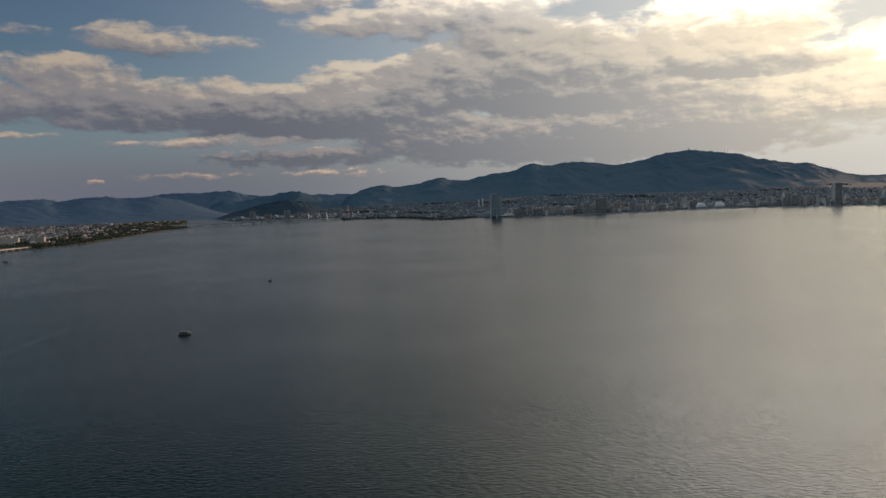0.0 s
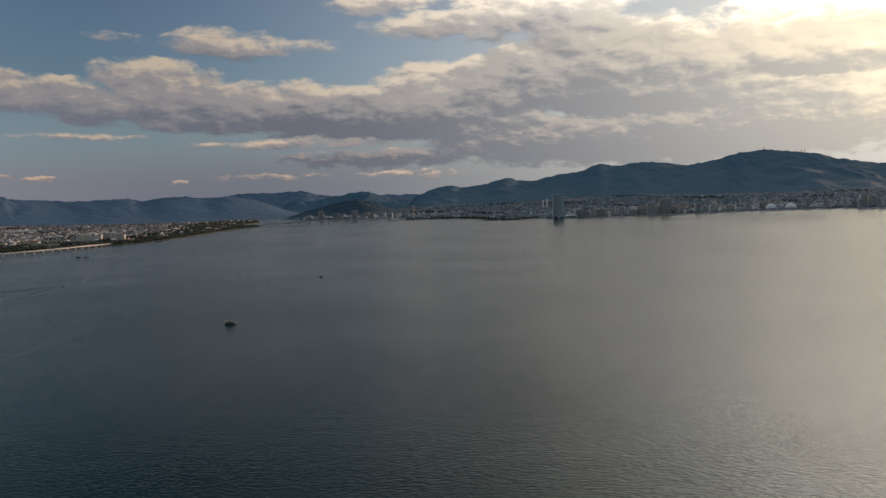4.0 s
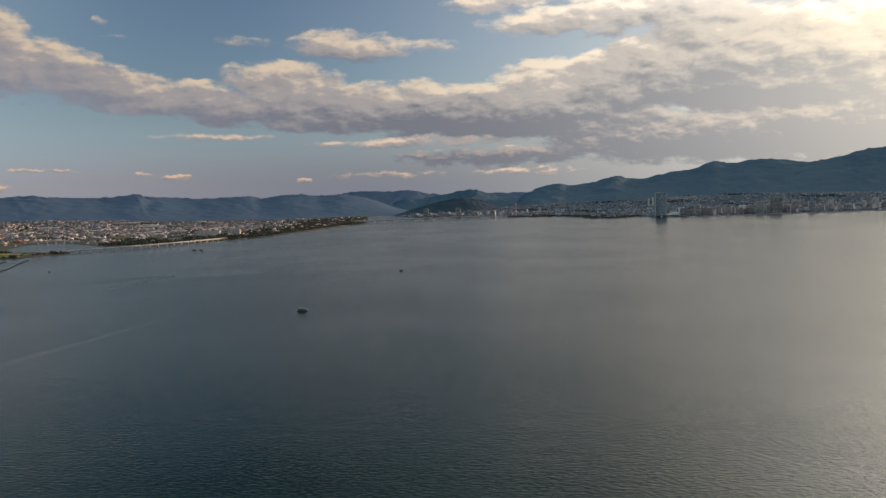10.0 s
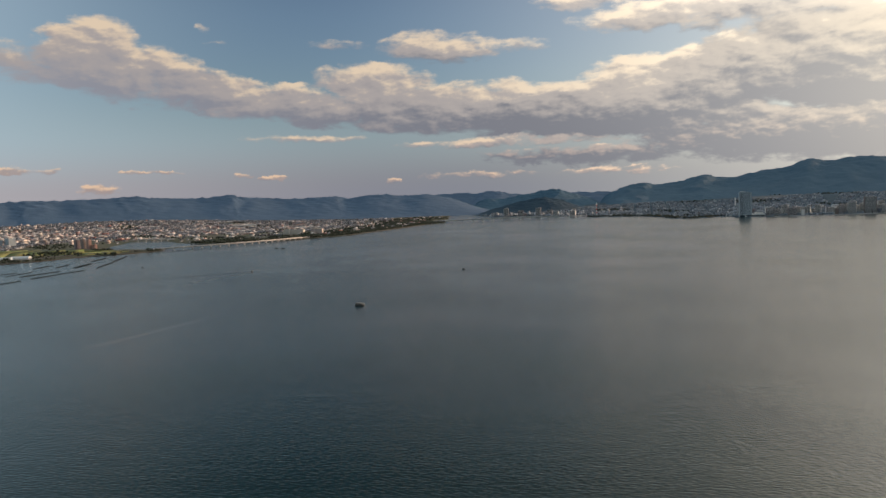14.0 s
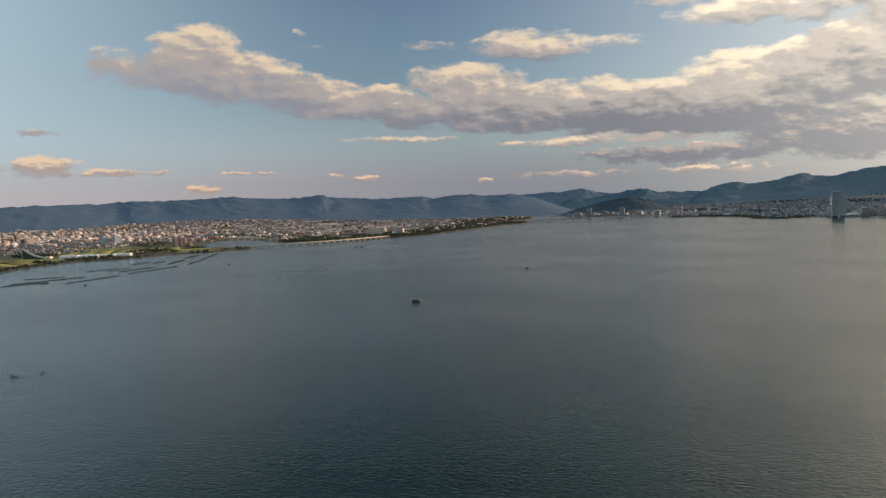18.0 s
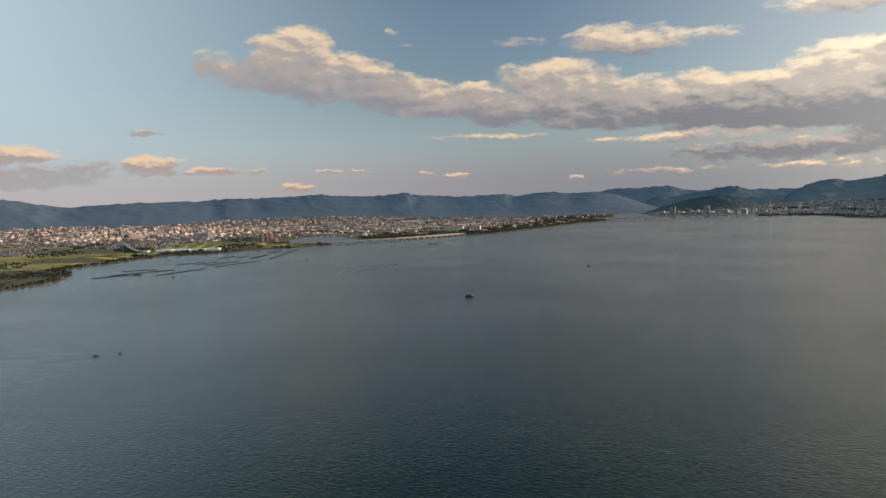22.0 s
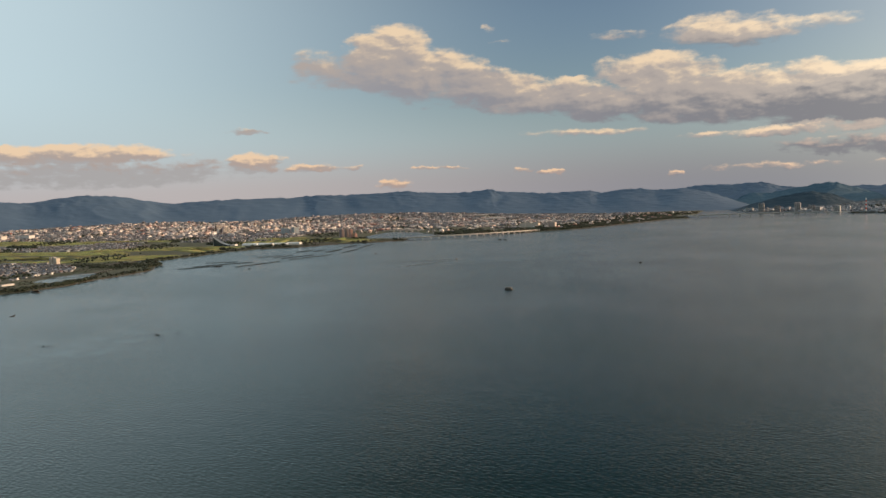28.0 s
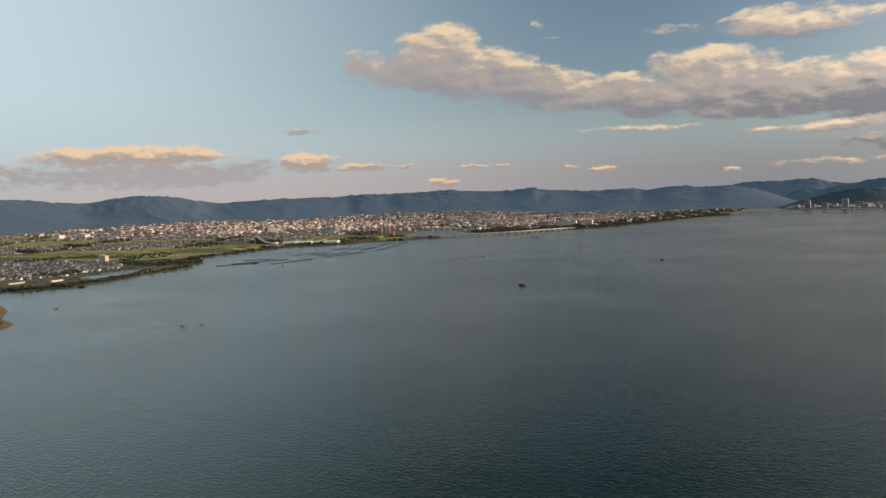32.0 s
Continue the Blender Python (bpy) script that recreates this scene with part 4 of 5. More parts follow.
tree_row([(-1060, 632), (-1042, 606), (-975, 572), (-932, 497), (-900, 430), (-855, 362), (-838, 314), (-843, 240)], 11, "east", 6)
tree_row([(-1190, 705), (-1222, 800), (-1268, 890), (-1278, 1000)], 10, "east", 9)
tree_row([(-1135, 1385), (-1160, 1280), (-1210, 1205)], 14, "east", 7)
tree_row([(-922, 1935), (-968, 1805), (-1050, 1700), (-1160, 1622)], 11, "east", 7)
for proto in TREES:
    proto.matrix_basis = Matrix.Translation((-1090 - 14 * TREES.index(proto), 600, 1.6))


# ---- apartment blocks ----
def apartment_kind(name, label, w, l, floors, wall, group, trim=CONCRETE):
    """A slab block: body, a balcony for each floor with its window band, a stair tower, a parapet and a roof tank."""
    e = thing(name, Matrix(), label, "building", group)
    fh = 2.7
    h = floors * fh
    part("wall", box(bmesh.new(), 0, 0, -2, w, l, h + 2, bevel=0.15), wall, e)
    bm = bmesh.new()
    for sx, sy, bx, by in ((0, l / 2, w + 0.3, 0.3), (0, -l / 2, w + 0.3, 0.3), (w / 2, 0, 0.3, l - 0.3), (-w / 2, 0, 0.3, l - 0.3)):
        box(bm, sx, sy, h, bx, by, 1.0)
    part("parapet", bm, trim, e)
    part("stair_tower", box(bmesh.new(), -w / 2 - 1.4, l * 0.2, -2, 2.8, 4.5, h + 5.5, bevel=0.1), wall, e)
    part("roof_tank", rod(bmesh.new(), w * 0.1, -l * 0.25, h, 1.4, 1.4, 2.4, 10), STEEL, e)
    bm = bmesh.new()
    box(bm, w / 2 + 0.65, 0, 0, 1.3, l * 0.94, 0.25)
    box(bm, w / 2 + 1.22, 0, 0.25, 0.14, l * 0.94, 0.95)
    for s in (-1, 1):
        box(bm, w / 2 + 0.65, s * l * 0.46, 0.25, 1.2, 0.12, 0.95)
    slab = bpy.data.meshes.new("balcony")
    bm.to_mesh(slab)
    bm.free()
    slab.materials.append(trim)
    pane = bpy.data.meshes.new("window_band")
    bm = box(bmesh.new(), w / 2 + 0.05, 0, 0.5, 0.12, l * 0.9, 1.7)
    bm.to_mesh(pane)
    bm.free()
    pane.materials.append(GLASS_DARK)
    for i in range(floors):
        b = part("balcony", slab, trim, e, at=Matrix.Translation((0, 0, i * fh + 0.1)))
        part("window_band", pane, GLASS_DARK, b)
    return e


KINDS = [apartment_kind("apartment_block", "pale multi-storey apartment block with long balconies on the far shore", 10, 26, 8, PALE, "far waterfront apartments"),
         apartment_kind("apartment_block", "beige tiled apartment block with long balconies on the far shore", 9, 34, 10, TILE_BEIGE, "far waterfront apartments"),
         apartment_kind("apartment_block", "tall grey apartment block beside the far lake shore", 12, 22, 13, CONCRETE, "far waterfront apartments"),
         apartment_kind("apartment_block", "low pale apartment block near the water", 9, 40, 6, PALE, "far waterfront apartments"),
         apartment_kind("apartment_block", "reddish-brown tiled apartment block near the water", 10, 24, 9, TILE_BROWN, "far waterfront apartments")]


def stand(proto, side, x, y, ang, scale=1.0):
    d = shore_distance(side, np.array([x]), np.array([y]))
    z = float(height(side, np.array([x]), np.array([y]), d)[0])
    ob = copy_thing(proto, Matrix.Translation((x, y, z)) @ Matrix.Rotation(radians(ang), 4, "Z"))
    ob.scale = (scale,) * 3
    return ob


front = spline([(1780, 2505), (1500, 2645), (1246, 2770), (964, 2825), (737, 2756), (548, 2713), (398, 2650), (280, 2655)], 12)
for i, (x, y) in enumerate(front[::2]):
    for back in (0, 55, 120):
        if random.random() < 0.78:
            stand(random.choice(KINDS), "west", x + random.uniform(-18, 18), y + back + random.uniform(-14, 14), random.choice((-90, -80, -100, 180)), random.uniform(0.75, 1.1))
for x, y in [(-480, 3130), (-560, 3165), (-640, 3180), (-720, 3185), (-790, 3200), (-860, 3260), (-600, 3230)]:
    stand(random.choice(KINDS), "west", x, y, -90 + random.uniform(-15, 15), random.uniform(0.8, 1.0))
town_group = "apartments of the near town"
EKINDS = [apartment_kind("apartment_block", "sunlit beige apartment block standing above the low houses", 11, 28, 9, TILE_BEIGE, town_group),
          apartment_kind("apartment_block", "sunlit white apartment block standing above the low houses", 10, 36, 7, PALE, town_group),
          apartment_kind("apartment_block", "brown tiled apartment block standing above the low houses", 11, 22, 11, TILE_BROWN, town_group)]
for cx, cy, rx, ry, n in ((-2350, 1640, 330, 130, 30), (-2700, 1950, 260, 160, 22), (-2050, 2050, 300, 150, 8), (-1500, 2500, 250, 250, 7), (-1250, 2780, 90, 140, 6)):
    for _ in range(n):
        x, y = random.gauss(cx, rx * 0.6), random.gauss(cy, ry * 0.6)
        if shore_distance("east", np.array([x]), np.array([y]))[0] > 60:
            stand(random.choice(EKINDS), "east", x, y, random.choice((0, 30, -60, -30)), random.uniform(0.38, 0.62))
for i, p in enumerate(KINDS):
    p.matrix_basis = Matrix.Translation((430 + 75 * i, 2800 + 12 * i, float(height("west", np.array([430.0 + 75 * i]), np.array([2800.0 + 12 * i]), np.array([150.0]))[0]))) @ Matrix.Rotation(radians(-90), 4, "Z")
for i, p in enumerate(EKINDS):
    x, y = -2250.0 - 90 * i, 1560.0 + 40 * i
    p.matrix_basis = Matrix.Translation((x, y, float(height("east", np.array([x]), np.array([y]), shore_distance("east", np.array([x]), np.array([y])))[0])))


def hotel_tower():
    """A slim crescent-shaped tower of many storeys with a raised crown, on a low podium."""
    e = thing("hotel_tower", pose(187, 2642, 1.6, 0, 0, 8), "tall slim grey-green hotel tower standing at the water's edge", "building")
    h, floors = 78.0, 36

    def plan(off):
        out = [(-18 + 36 * i / 12, 5.5 - 5 * ((i - 6) / 6) ** 2 + off) for i in range(13)]
        return out + [(x * (1 + off * 0.02), y - 12 - 2 * off) for x, y in reversed([(-18 + 36 * i / 12, 5.5 - 5 * ((i - 6) / 6) ** 2) for i in range(13)])]

    def extrude(z0, z1, off):
        bm = bmesh.new()
        ring = [bm.verts.new((x, y, z0)) for x, y in plan(off)]
        f = bm.faces.new(ring)
        r = bmesh.ops.extrude_face_region(bm, geom=[f])
        bmesh.ops.translate(bm, vec=(0, 0, z1 - z0), verts=[g for g in r["geom"] if isinstance(g, bmesh.types.BMVert)])
        bmesh.ops.recalc_face_normals(bm, faces=bm.faces)
        return bm
    part("core", extrude(-2, h, 0.0), GLASS_DARK, e)
    band = bpy.data.meshes.new("floor_band")
    bm = extrude(0, 1.25, 0.25)
    bm.to_mesh(band)
    bm.free()
    band.materials.append(TOWER_GLASS)
    for i in range(floors):
        part("floor_band", band, TOWER_GLASS, e, at=Matrix.Translation((0, 0, 4 + i * (h - 5) / floors)))
    part("crown", box(box(bmesh.new(), -7, -1, h, 17, 8, 4.5), 6, -1, h, 12, 7, 2.5), TOWER_GLASS, e)
    for s in (-1, 1):
        part("end_wall", box(bmesh.new(), s * 18.2, -5.5, -2, 1.2, 13.0, h + 3), TOWER_GLASS, e)
    part("podium", box(box(bmesh.new(), 30, 6, -2, 62, 26, 9, bevel=0.3), 44, 4, 7, 24, 18, 5), PALE, e, "low white podium wing")
    part("podium_glass", box(bmesh.new(), 30, -7.1, 1, 58, 0.3, 3.5), GLASS_DARK, e)


hotel_tower()


def block_tower(name, label, x, y, side, w, l, floors, wall, ang=0, stepped=True):
    e = apartment_kind(name, label, w, l, floors, wall, "")
    d = shore_distance(side, np.array([x]), np.array([y]))
    e.matrix_basis = Matrix.Translation((x, y, float(height(side, np.array([x]), np.array([y]), d)[0]))) @ Matrix.Rotation(radians(ang), 4, "Z")
    if stepped:
        part("plant_room", box(bmesh.new(), 0, l * 0.12, floors * 2.7, w * 0.5, l * 0.35, 3.5), CONCRETE, e)
    return e


block_tower("office_block", "broad dark red-brown tower block at the far water's edge", 562, 2705, "west", 20, 34, 19, TILE_BROWN, -90)
block_tower("tower_block", "slim tall grey tower block above the far town", 1408, 2730, "west", 22, 26, 28, CONCRETE, -90)
block_tower("tower_block", "pale tower block in the far town", 1260, 2800, "west", 16, 24, 17, PALE, -90)
block_tower("tower_block", "pale tower block in the far town", 1295, 2815, "west", 14, 30, 14, PALE, -90)
block_tower("tower_block", "pale tower block in the far town", 1330, 2790, "west", 14, 22, 12, CONCRETE, -90)
block_tower("apartment_tower", "tall mauve-brown twin apartment tower near the lagoon", -1452, 1446, "east", 14, 20, 11, TILE_MAUVE, 160).scale = (0.64, 0.64, 0.78)
block_tower("apartment_tower", "tall brown and grey twin apartment tower near the lagoon", -1435, 1450, "east", 14, 14, 12, TILE_MAUVE, 160).scale = (0.64, 0.64, 0.78)
block_tower("apartment_tower", "salmon-pink stepped apartment tower near the lagoon", -1419, 1453, "east", 16, 13, 11, TILE_PINK, 160).scale = (0.64, 0.64, 0.78)
block_tower("apartment_wing", "low salmon-pink stepped apartment wing near the lagoon", -1404, 1457, "east", 18, 12, 5, TILE_PINK, 160, False).scale = (0.64, 0.64, 0.78)
block_tower("office_block", "large grey-green glazed block above the houses", -1862, 1545, "east", 18, 44, 8, TOWER_GLASS, 70)
block_tower("office_block", "large grey-green glazed block above the houses", -1820, 1556, "east", 18, 30, 9, TOWER_GLASS, 70)
block_tower("shore_hotel", "cream lakeside hotel with a roof turret among trees", -1297, 535, "east", 11, 24, 6, TILE_BEIGE, 110).scale = (0.82, 0.82, 0.9)
block_tower("works_hall", "long white works building beyond the fields", -2831, 960, "east", 24, 50, 6, PALE, 105, False)
block_tower("works_hall", "very long white works building beyond the fields", -2811, 1040, "east", 24, 84, 5, PALE, 105, False)
block_tower("store", "large brick-red department building in the town", -2560, 1720, "east", 40, 70, 5, TILE_PINK, 115, False)
block_tower("shore_clinic", "long cream building among the trees of the shore", -1150, 2015, "east", 16, 66, 5, TILE_BEIGE, 105)
block_tower("shore_clinic", "cream building with a rounded end among the trees of the shore", -1052, 1992, "east", 18, 34, 6, TILE_BEIGE, 105)


def shed(x, y, w, l, h, ang, label, wall=PALE):
    """A works hall with a shallow ridged roof and roof lights."""
    e = thing("works_hall", Matrix(), label, "building", "works halls")
    d = shore_distance("east", np.array([x]), np.array([y]))
    e.matrix_basis = Matrix.Translation((x, y, float(height("east", np.array([x]), np.array([y]), d)[0]))) @ Matrix.Rotation(radians(ang), 4, "Z")
    part("wall", box(bmesh.new(), 0, 0, -2, w, l, h + 2), wall, e)
    bm = bmesh.new()
    vs = [bm.verts.new(p) for p in ((-w / 2 - .4, -l / 2, h), (0, -l / 2, h + w * 0.09), (w / 2 + .4, -l / 2, h), (-w / 2 - .4, l / 2, h), (0, l / 2, h + w * 0.09), (w / 2 + .4, l / 2, h))]
    for q in ((0, 1, 4, 3), (1, 2, 5, 4), (0, 2, 1), (3, 4, 5), (0, 3, 5, 2)):
        bm.faces.new([vs[i] for i in q])
    part("roof", bm, CONCRETE, e, "pale sheet-metal roof")
    for k in (-0.3, 0.0, 0.3):
        part("door", box(bmesh.new(), w / 2 + 0.06, k * l, 0, 0.15, l * 0.12, h * 0.6), STEEL, e)


for x, y, w, l, h, a in [(-2230, 1760, 40, 120, 9, 115), (-2300, 1960, 36, 90, 9, 110), (-1800, 2680, 40, 150, 10, 120), (-1900, 2760, 30, 110, 9, 120), (-2080, 2900, 40, 160, 8, 125), (-1330, 2420, 36, 140, 6, 115),
                         (-1300, 2560, 30, 130, 6, 115), (-2650, 1480, 44, 110, 9, 105), (-2900, 1750, 50, 150, 9, 110), (-1960, 1850, 24, 70, 7, 115), (-2400, 2500, 36, 130, 8, 118), (-3250, 1250, 40, 140, 8, 100), (-2420, 1500, 40, 90, 9, 110), (-2560, 1620, 46, 110, 10, 112), (-2760, 1640, 40, 120, 9, 108), (-2850, 1860, 50, 100, 10, 112), (-3000, 2000, 44, 130, 9, 110), (-2620, 2080, 40, 90, 9, 114), (-2480, 2250, 36, 100, 8, 116), (-3100, 1480, 44, 120, 9, 104), (-2150, 2350, 34, 90, 8, 118), (-2250, 2620, 36, 120, 8, 120), (-1700, 2480, 28, 80, 7, 118), (-2950, 1250, 40, 100, 9, 102), (-935, 318, 5, 22, 2.4, 20), (-965, 268, 5, 26, 2.4, 10), (-1110, 480, 6, 20, 2.6, 50)]:
    if w > 12:
        w, l, h = w * 0.55, l * 0.6, h * 0.65
    shed(x, y, w, l, h, a, "long pale low hall with a sheet-metal roof near the shore" if w < 12 else "long pale works hall catching the evening sun", CONCRETE if w < 12 else TILE_BEIGE if int(x) % 3 else PALE)


def dome_hall(x, y):
    """A round-shouldered sports hall."""
    e = thing("dome_hall", pose(x, y, 2.0, 0, 0, -5), "white round-shouldered hall on the far shore", "building", "white halls")
    part("wall", box(bmesh.new(), 0, 0, -2, 34, 30, 10, bevel=0.4), PALE, e)
    bm = bmesh.new()
    bmesh.ops.create_uvsphere(bm, u_segments=24, v_segments=12, radius=1, matrix=Matrix.Translation((0, 0, 8)) @ Matrix.Diagonal((17.5, 15.5, 13, 1)))
    bmesh.ops.bisect_plane(bm, geom=bm.verts[:] + bm.edges[:] + bm.faces[:], plane_co=(0, 0, 7.8), plane_no=(0, 0, -1), clear_outer=True)
    part("roof", bm, WHITE, e)
    for k in (-10, 0, 10):
        part("window_band", box(bmesh.new(), k, -15.1, 1, 7, 0.3, 4), GLASS_DARK, e)


dome_hall(952, 2815)
dome_hall(1018, 2812)


def wing_hall():
    """A museum hall under one sweeping roof that rises to a point, with low halls beside it."""
    e = thing("wing_hall", pose(-1490, 1055, 1.6, 0, 0, 28), "lakeside hall under a steep sweeping slate-blue roof", "building")
    e.scale = (0.64, 0.64, 0.8)
    bm = bmesh.new()
    n, rows = 14, []
    for i in range(n + 1):
        s = i / n
        x, z = -42 + 84 * s, 3.5 + 27 * (1 - s) ** 2.0
        rows.append([bm.verts.new((x, yy * (0.75 + 0.5 * s), z + dz)) for yy, dz in ((-15, 0), (15, 0), (15, -0.9), (-15, -0.9))])
    for a, b in zip(rows, rows[1:]):
        for k in range(4):
            bm.faces.new((a[k], b[k], b[(k + 1) % 4], a[(k + 1) % 4]))
    bm.faces.new(rows[0][::-1])
    bm.faces.new(rows[-1])
    part("roof", bm, SLATE, e)
    for yy, nm in ((-1, "side_wall"), (1, "side_wall")):
        bm = bmesh.new()
        top = [bm.verts.new((-41 + 82 * i / n, yy * 14.2 * (0.75 + 0.5 * i / n), 2.5 + 27 * (1 - i / n) ** 2.0)) for i in range(n + 1)]
        low = [bm.verts.new((v.co.x, v.co.y, -2)) for v in top]
        for i in range(n):
            bm.faces.new((low[i], low[i + 1], top[i + 1], top[i]))
        part(nm, bm, GLASS_DARK, e, "dark glazed side")
    part("end_wall", box(bmesh.new(), -41.2, 0, -2, 0.8, 21.6, 31), CONCRETE, e)
    part("porch", box(bmesh.new(), 50, -6, -2, 24, 22, 8, bevel=0.3), PALE, e)
    for i, (x, y, w, l) in enumerate(((-1395, 1075, 44, 16), (-1350, 1092, 40, 14), (-1385, 1110, 60, 12), (-1330, 1122, 46, 12), (-1300, 1145, 40, 14))):
        g = thing("garden_hall", pose(x, y, 1.6, 0, 0, 20), "low white glasshouse beside the lakeside hall", "building", "low glasshouses")
        part("wall", box(bmesh.new(), 0, 0, -2, w, l, 5), PALE, g)
        bm = bmesh.new()
        bmesh.ops.create_cone(bm, cap_ends=True, segments=20, radius1=l / 2, radius2=l / 2, depth=w, matrix=Matrix.Translation((0, 0, 3)) @ Matrix.Rotation(radians(90), 4, "Y") @ Matrix.Diagonal((0.55, 1, 1, 1)))
        part("roof", bm, WHITE, g, "pale barrel roof")


wing_hall()


# ---- masts, chimney ----
def mast(x, y, z, h, label, bands=False):
    e = thing("radio_mast", pose(x, y, z), label, "mast", "masts")
    for sx, sy in ((-1, -1), (1, -1), (1, 1), (-1, 1)):
        bm = bmesh.new()
        b, t = Vector((sx * h * 0.08, sy * h * 0.08, -4)), Vector((sx * 0.4, sy * 0.4, h * 0.85))
        d = t - b
        bmesh.ops.create_cone(bm, cap_ends=True, segments=5, radius1=0.5, radius2=0.4, depth=d.length, matrix=Matrix.Translation((b + t) / 2) @ d.to_track_quat("Z", "Y").to_matrix().to_4x4())
        part("leg", bm, STEEL, e)
    for i in range(5):
        z0 = h * (0.12 + 0.17 * i)
        w = h * 0.16 * (1 - z0 / h) + 1.0
        part("brace", box(box(bmesh.new(), 0, 0, z0, w, 0.4, 0.4), 0, 0, z0, 0.4, w, 0.4), STEEL, e)
    part("aerial", rod(bmesh.new(), 0, 0, h * 0.8, 0.4, 0.25, h * 0.25, 6), RED if bands else STEEL, e)


def crest(x, y):
    """The top of the ground under a place, from the hills already built."""
    dg = bpy.context.evaluated_depsgraph_get()
    hit, loc, *_ = scene.ray_cast(dg, Vector((x, y, 900)), Vector((0, 0, -1)))
    return loc.z if hit else 0.0


bpy.context.view_layer.update()
for x, y, h in [(1452, 4500, 26), (1640, 4444, 20), (1655, 4440, 22), (2150, 4233, 16), (2290, 4165, 12)]:
    mast(x, y, crest(x, y) - 1, h, "thin lattice radio mast on the mountain crest")


def chimney(x, y, h):
    e = thing("chimney", pose(x, y, crest(x, y) - 1), "slim red and white banded works chimney", "chimney")
    n = 7
    for i in range(n):
        r0, r1 = 2.6 - 1.1 * i / n, 2.6 - 1.1 * (i + 1) / n
        part("band", rod(bmesh.new(), 0, 0, h * i / n, r0, r1, h / n, 12), (WHITE, RED)[i % 2], e)
    part("cap", rod(bmesh.new(), 0, 0, h, 1.9, 1.9, 0.8, 12), STEEL, e)


chimney(-382, 3140, 50)
for dx in (0, 17):
    e = thing("pylon", pose(160 + dx, 3290, crest(160 + dx, 3290) - 1), "slender white twin pylon on a wooded rise", "pylon", "white pylons")
    part("shaft", box(bmesh.new(), 0, 0, -2, 5, 5, 34, bevel=0.3), WHITE, e)
    part("head", box(bmesh.new(), 0, 0, 32, 6, 6, 3, bevel=0.3), PALE, e)


# ---- bridges ----
def bridge(name, line, z, width, gap, label, pier_w, first=0.0):
    """A road bridge: a deck of girder spans, railings, and piers with cross heads at even gaps."""
    p = spline(line, 20)
    run = np.concatenate([[0], np.cumsum(np.linalg.norm(np.diff(p, axis=0), axis=1))])
    zz = np.array(z, float)

    def at(s):
        x, y = np.interp(s, run, p[:, 0]), np.interp(s, run, p[:, 1])
        x2, y2 = np.interp(min(s + 2, run[-1]), run, p[:, 0]), np.interp(min(s + 2, run[-1]), run, p[:, 1])
        x1, y1 = np.interp(max(s - 2, 0), run, p[:, 0]), np.interp(max(s - 2, 0), run, p[:, 1])
        return x, y, np.interp(s / run[-1], np.linspace(0, 1, len(zz)), zz), math.atan2(y2 - y1, x2 - x1)
    x0, y0, _, _ = at(0)
    e = thing(name, pose(x0, y0, 0), label, "bridge")
    n = max(int(run[-1] / gap), 1)
    for i in range(n):
        a, b = at(run[-1] * i / n), at(run[-1] * (i + 1) / n)
        mx, my, mz = (a[0] + b[0]) / 2 - x0, (a[1] + b[1]) / 2 - y0, (a[2] + b[2]) / 2
        length, ang = math.hypot(b[0] - a[0], b[1] - a[1]) + 0.4, math.atan2(b[1] - a[1], b[0] - a[0])
        m = Matrix.Translation((mx, my, mz)) @ Matrix.Rotation(ang, 4, "Z")
        d = part("span", box(box(box(bmesh.new(), 0, 0, -0.5, length, width, 0.5), 0, width * 0.28, -1.9, length, 0.9, 1.4), 0, -width * 0.28, -1.9, length, 0.9, 1.4), CONCRETE, e, at=m)
        for s in (-1, 1):
            part("railing", box(bmesh.new(), 0, s * (width / 2 - 0.2), 0.0, length, 0.25, 1.0), PALE, d)
        if i:
            q = at(run[-1] * i / n)
            m = Matrix.Translation((q[0] - x0, q[1] - y0, 0)) @ Matrix.Rotation(q[3], 4, "Z")
            pier = part("pier", box(bmesh.new(), 0, 0, -4, pier_w, width * 0.5, q[2] + 1.0, bevel=0.2), CONCRETE, e, at=m)
            part("pier_head", box(bmesh.new(), 0, 0, q[2] - 3.2, pier_w * 1.2, width * 0.95, 1.3, bevel=0.1), CONCRETE, pier)
            part("footing", box(bmesh.new(), 0, 0, -4, pier_w * 1.9, width * 0.7, 5.0, bevel=0.2), CONCRETE, pier)


bridge("lagoon_bridge", [(-1140, 1372), (-1092, 1440), (-1045, 1515), (-1010, 1600), (-988, 1700), (-965, 1860)], [4.6, 6.0, 6.0, 5.2, 3.4], 7, 22, "long pale road bridge on many piers along the wooded shore", 2.2)
bridge("lake_bridge", [(-900, 2712), (-740, 2790), (-560, 2870), (-385, 2930)], [7, 9.5, 9.5, 7], 13, 36, "long low bridge on even piers across the end of the lake", 3.2)
bridge("lagoon_back_bridge", [(-1545, 1735), (-1480, 1765), (-1415, 1775)], [6, 6.5, 6], 7, 20, "short road bridge at the back of the lagoon", 1.8)


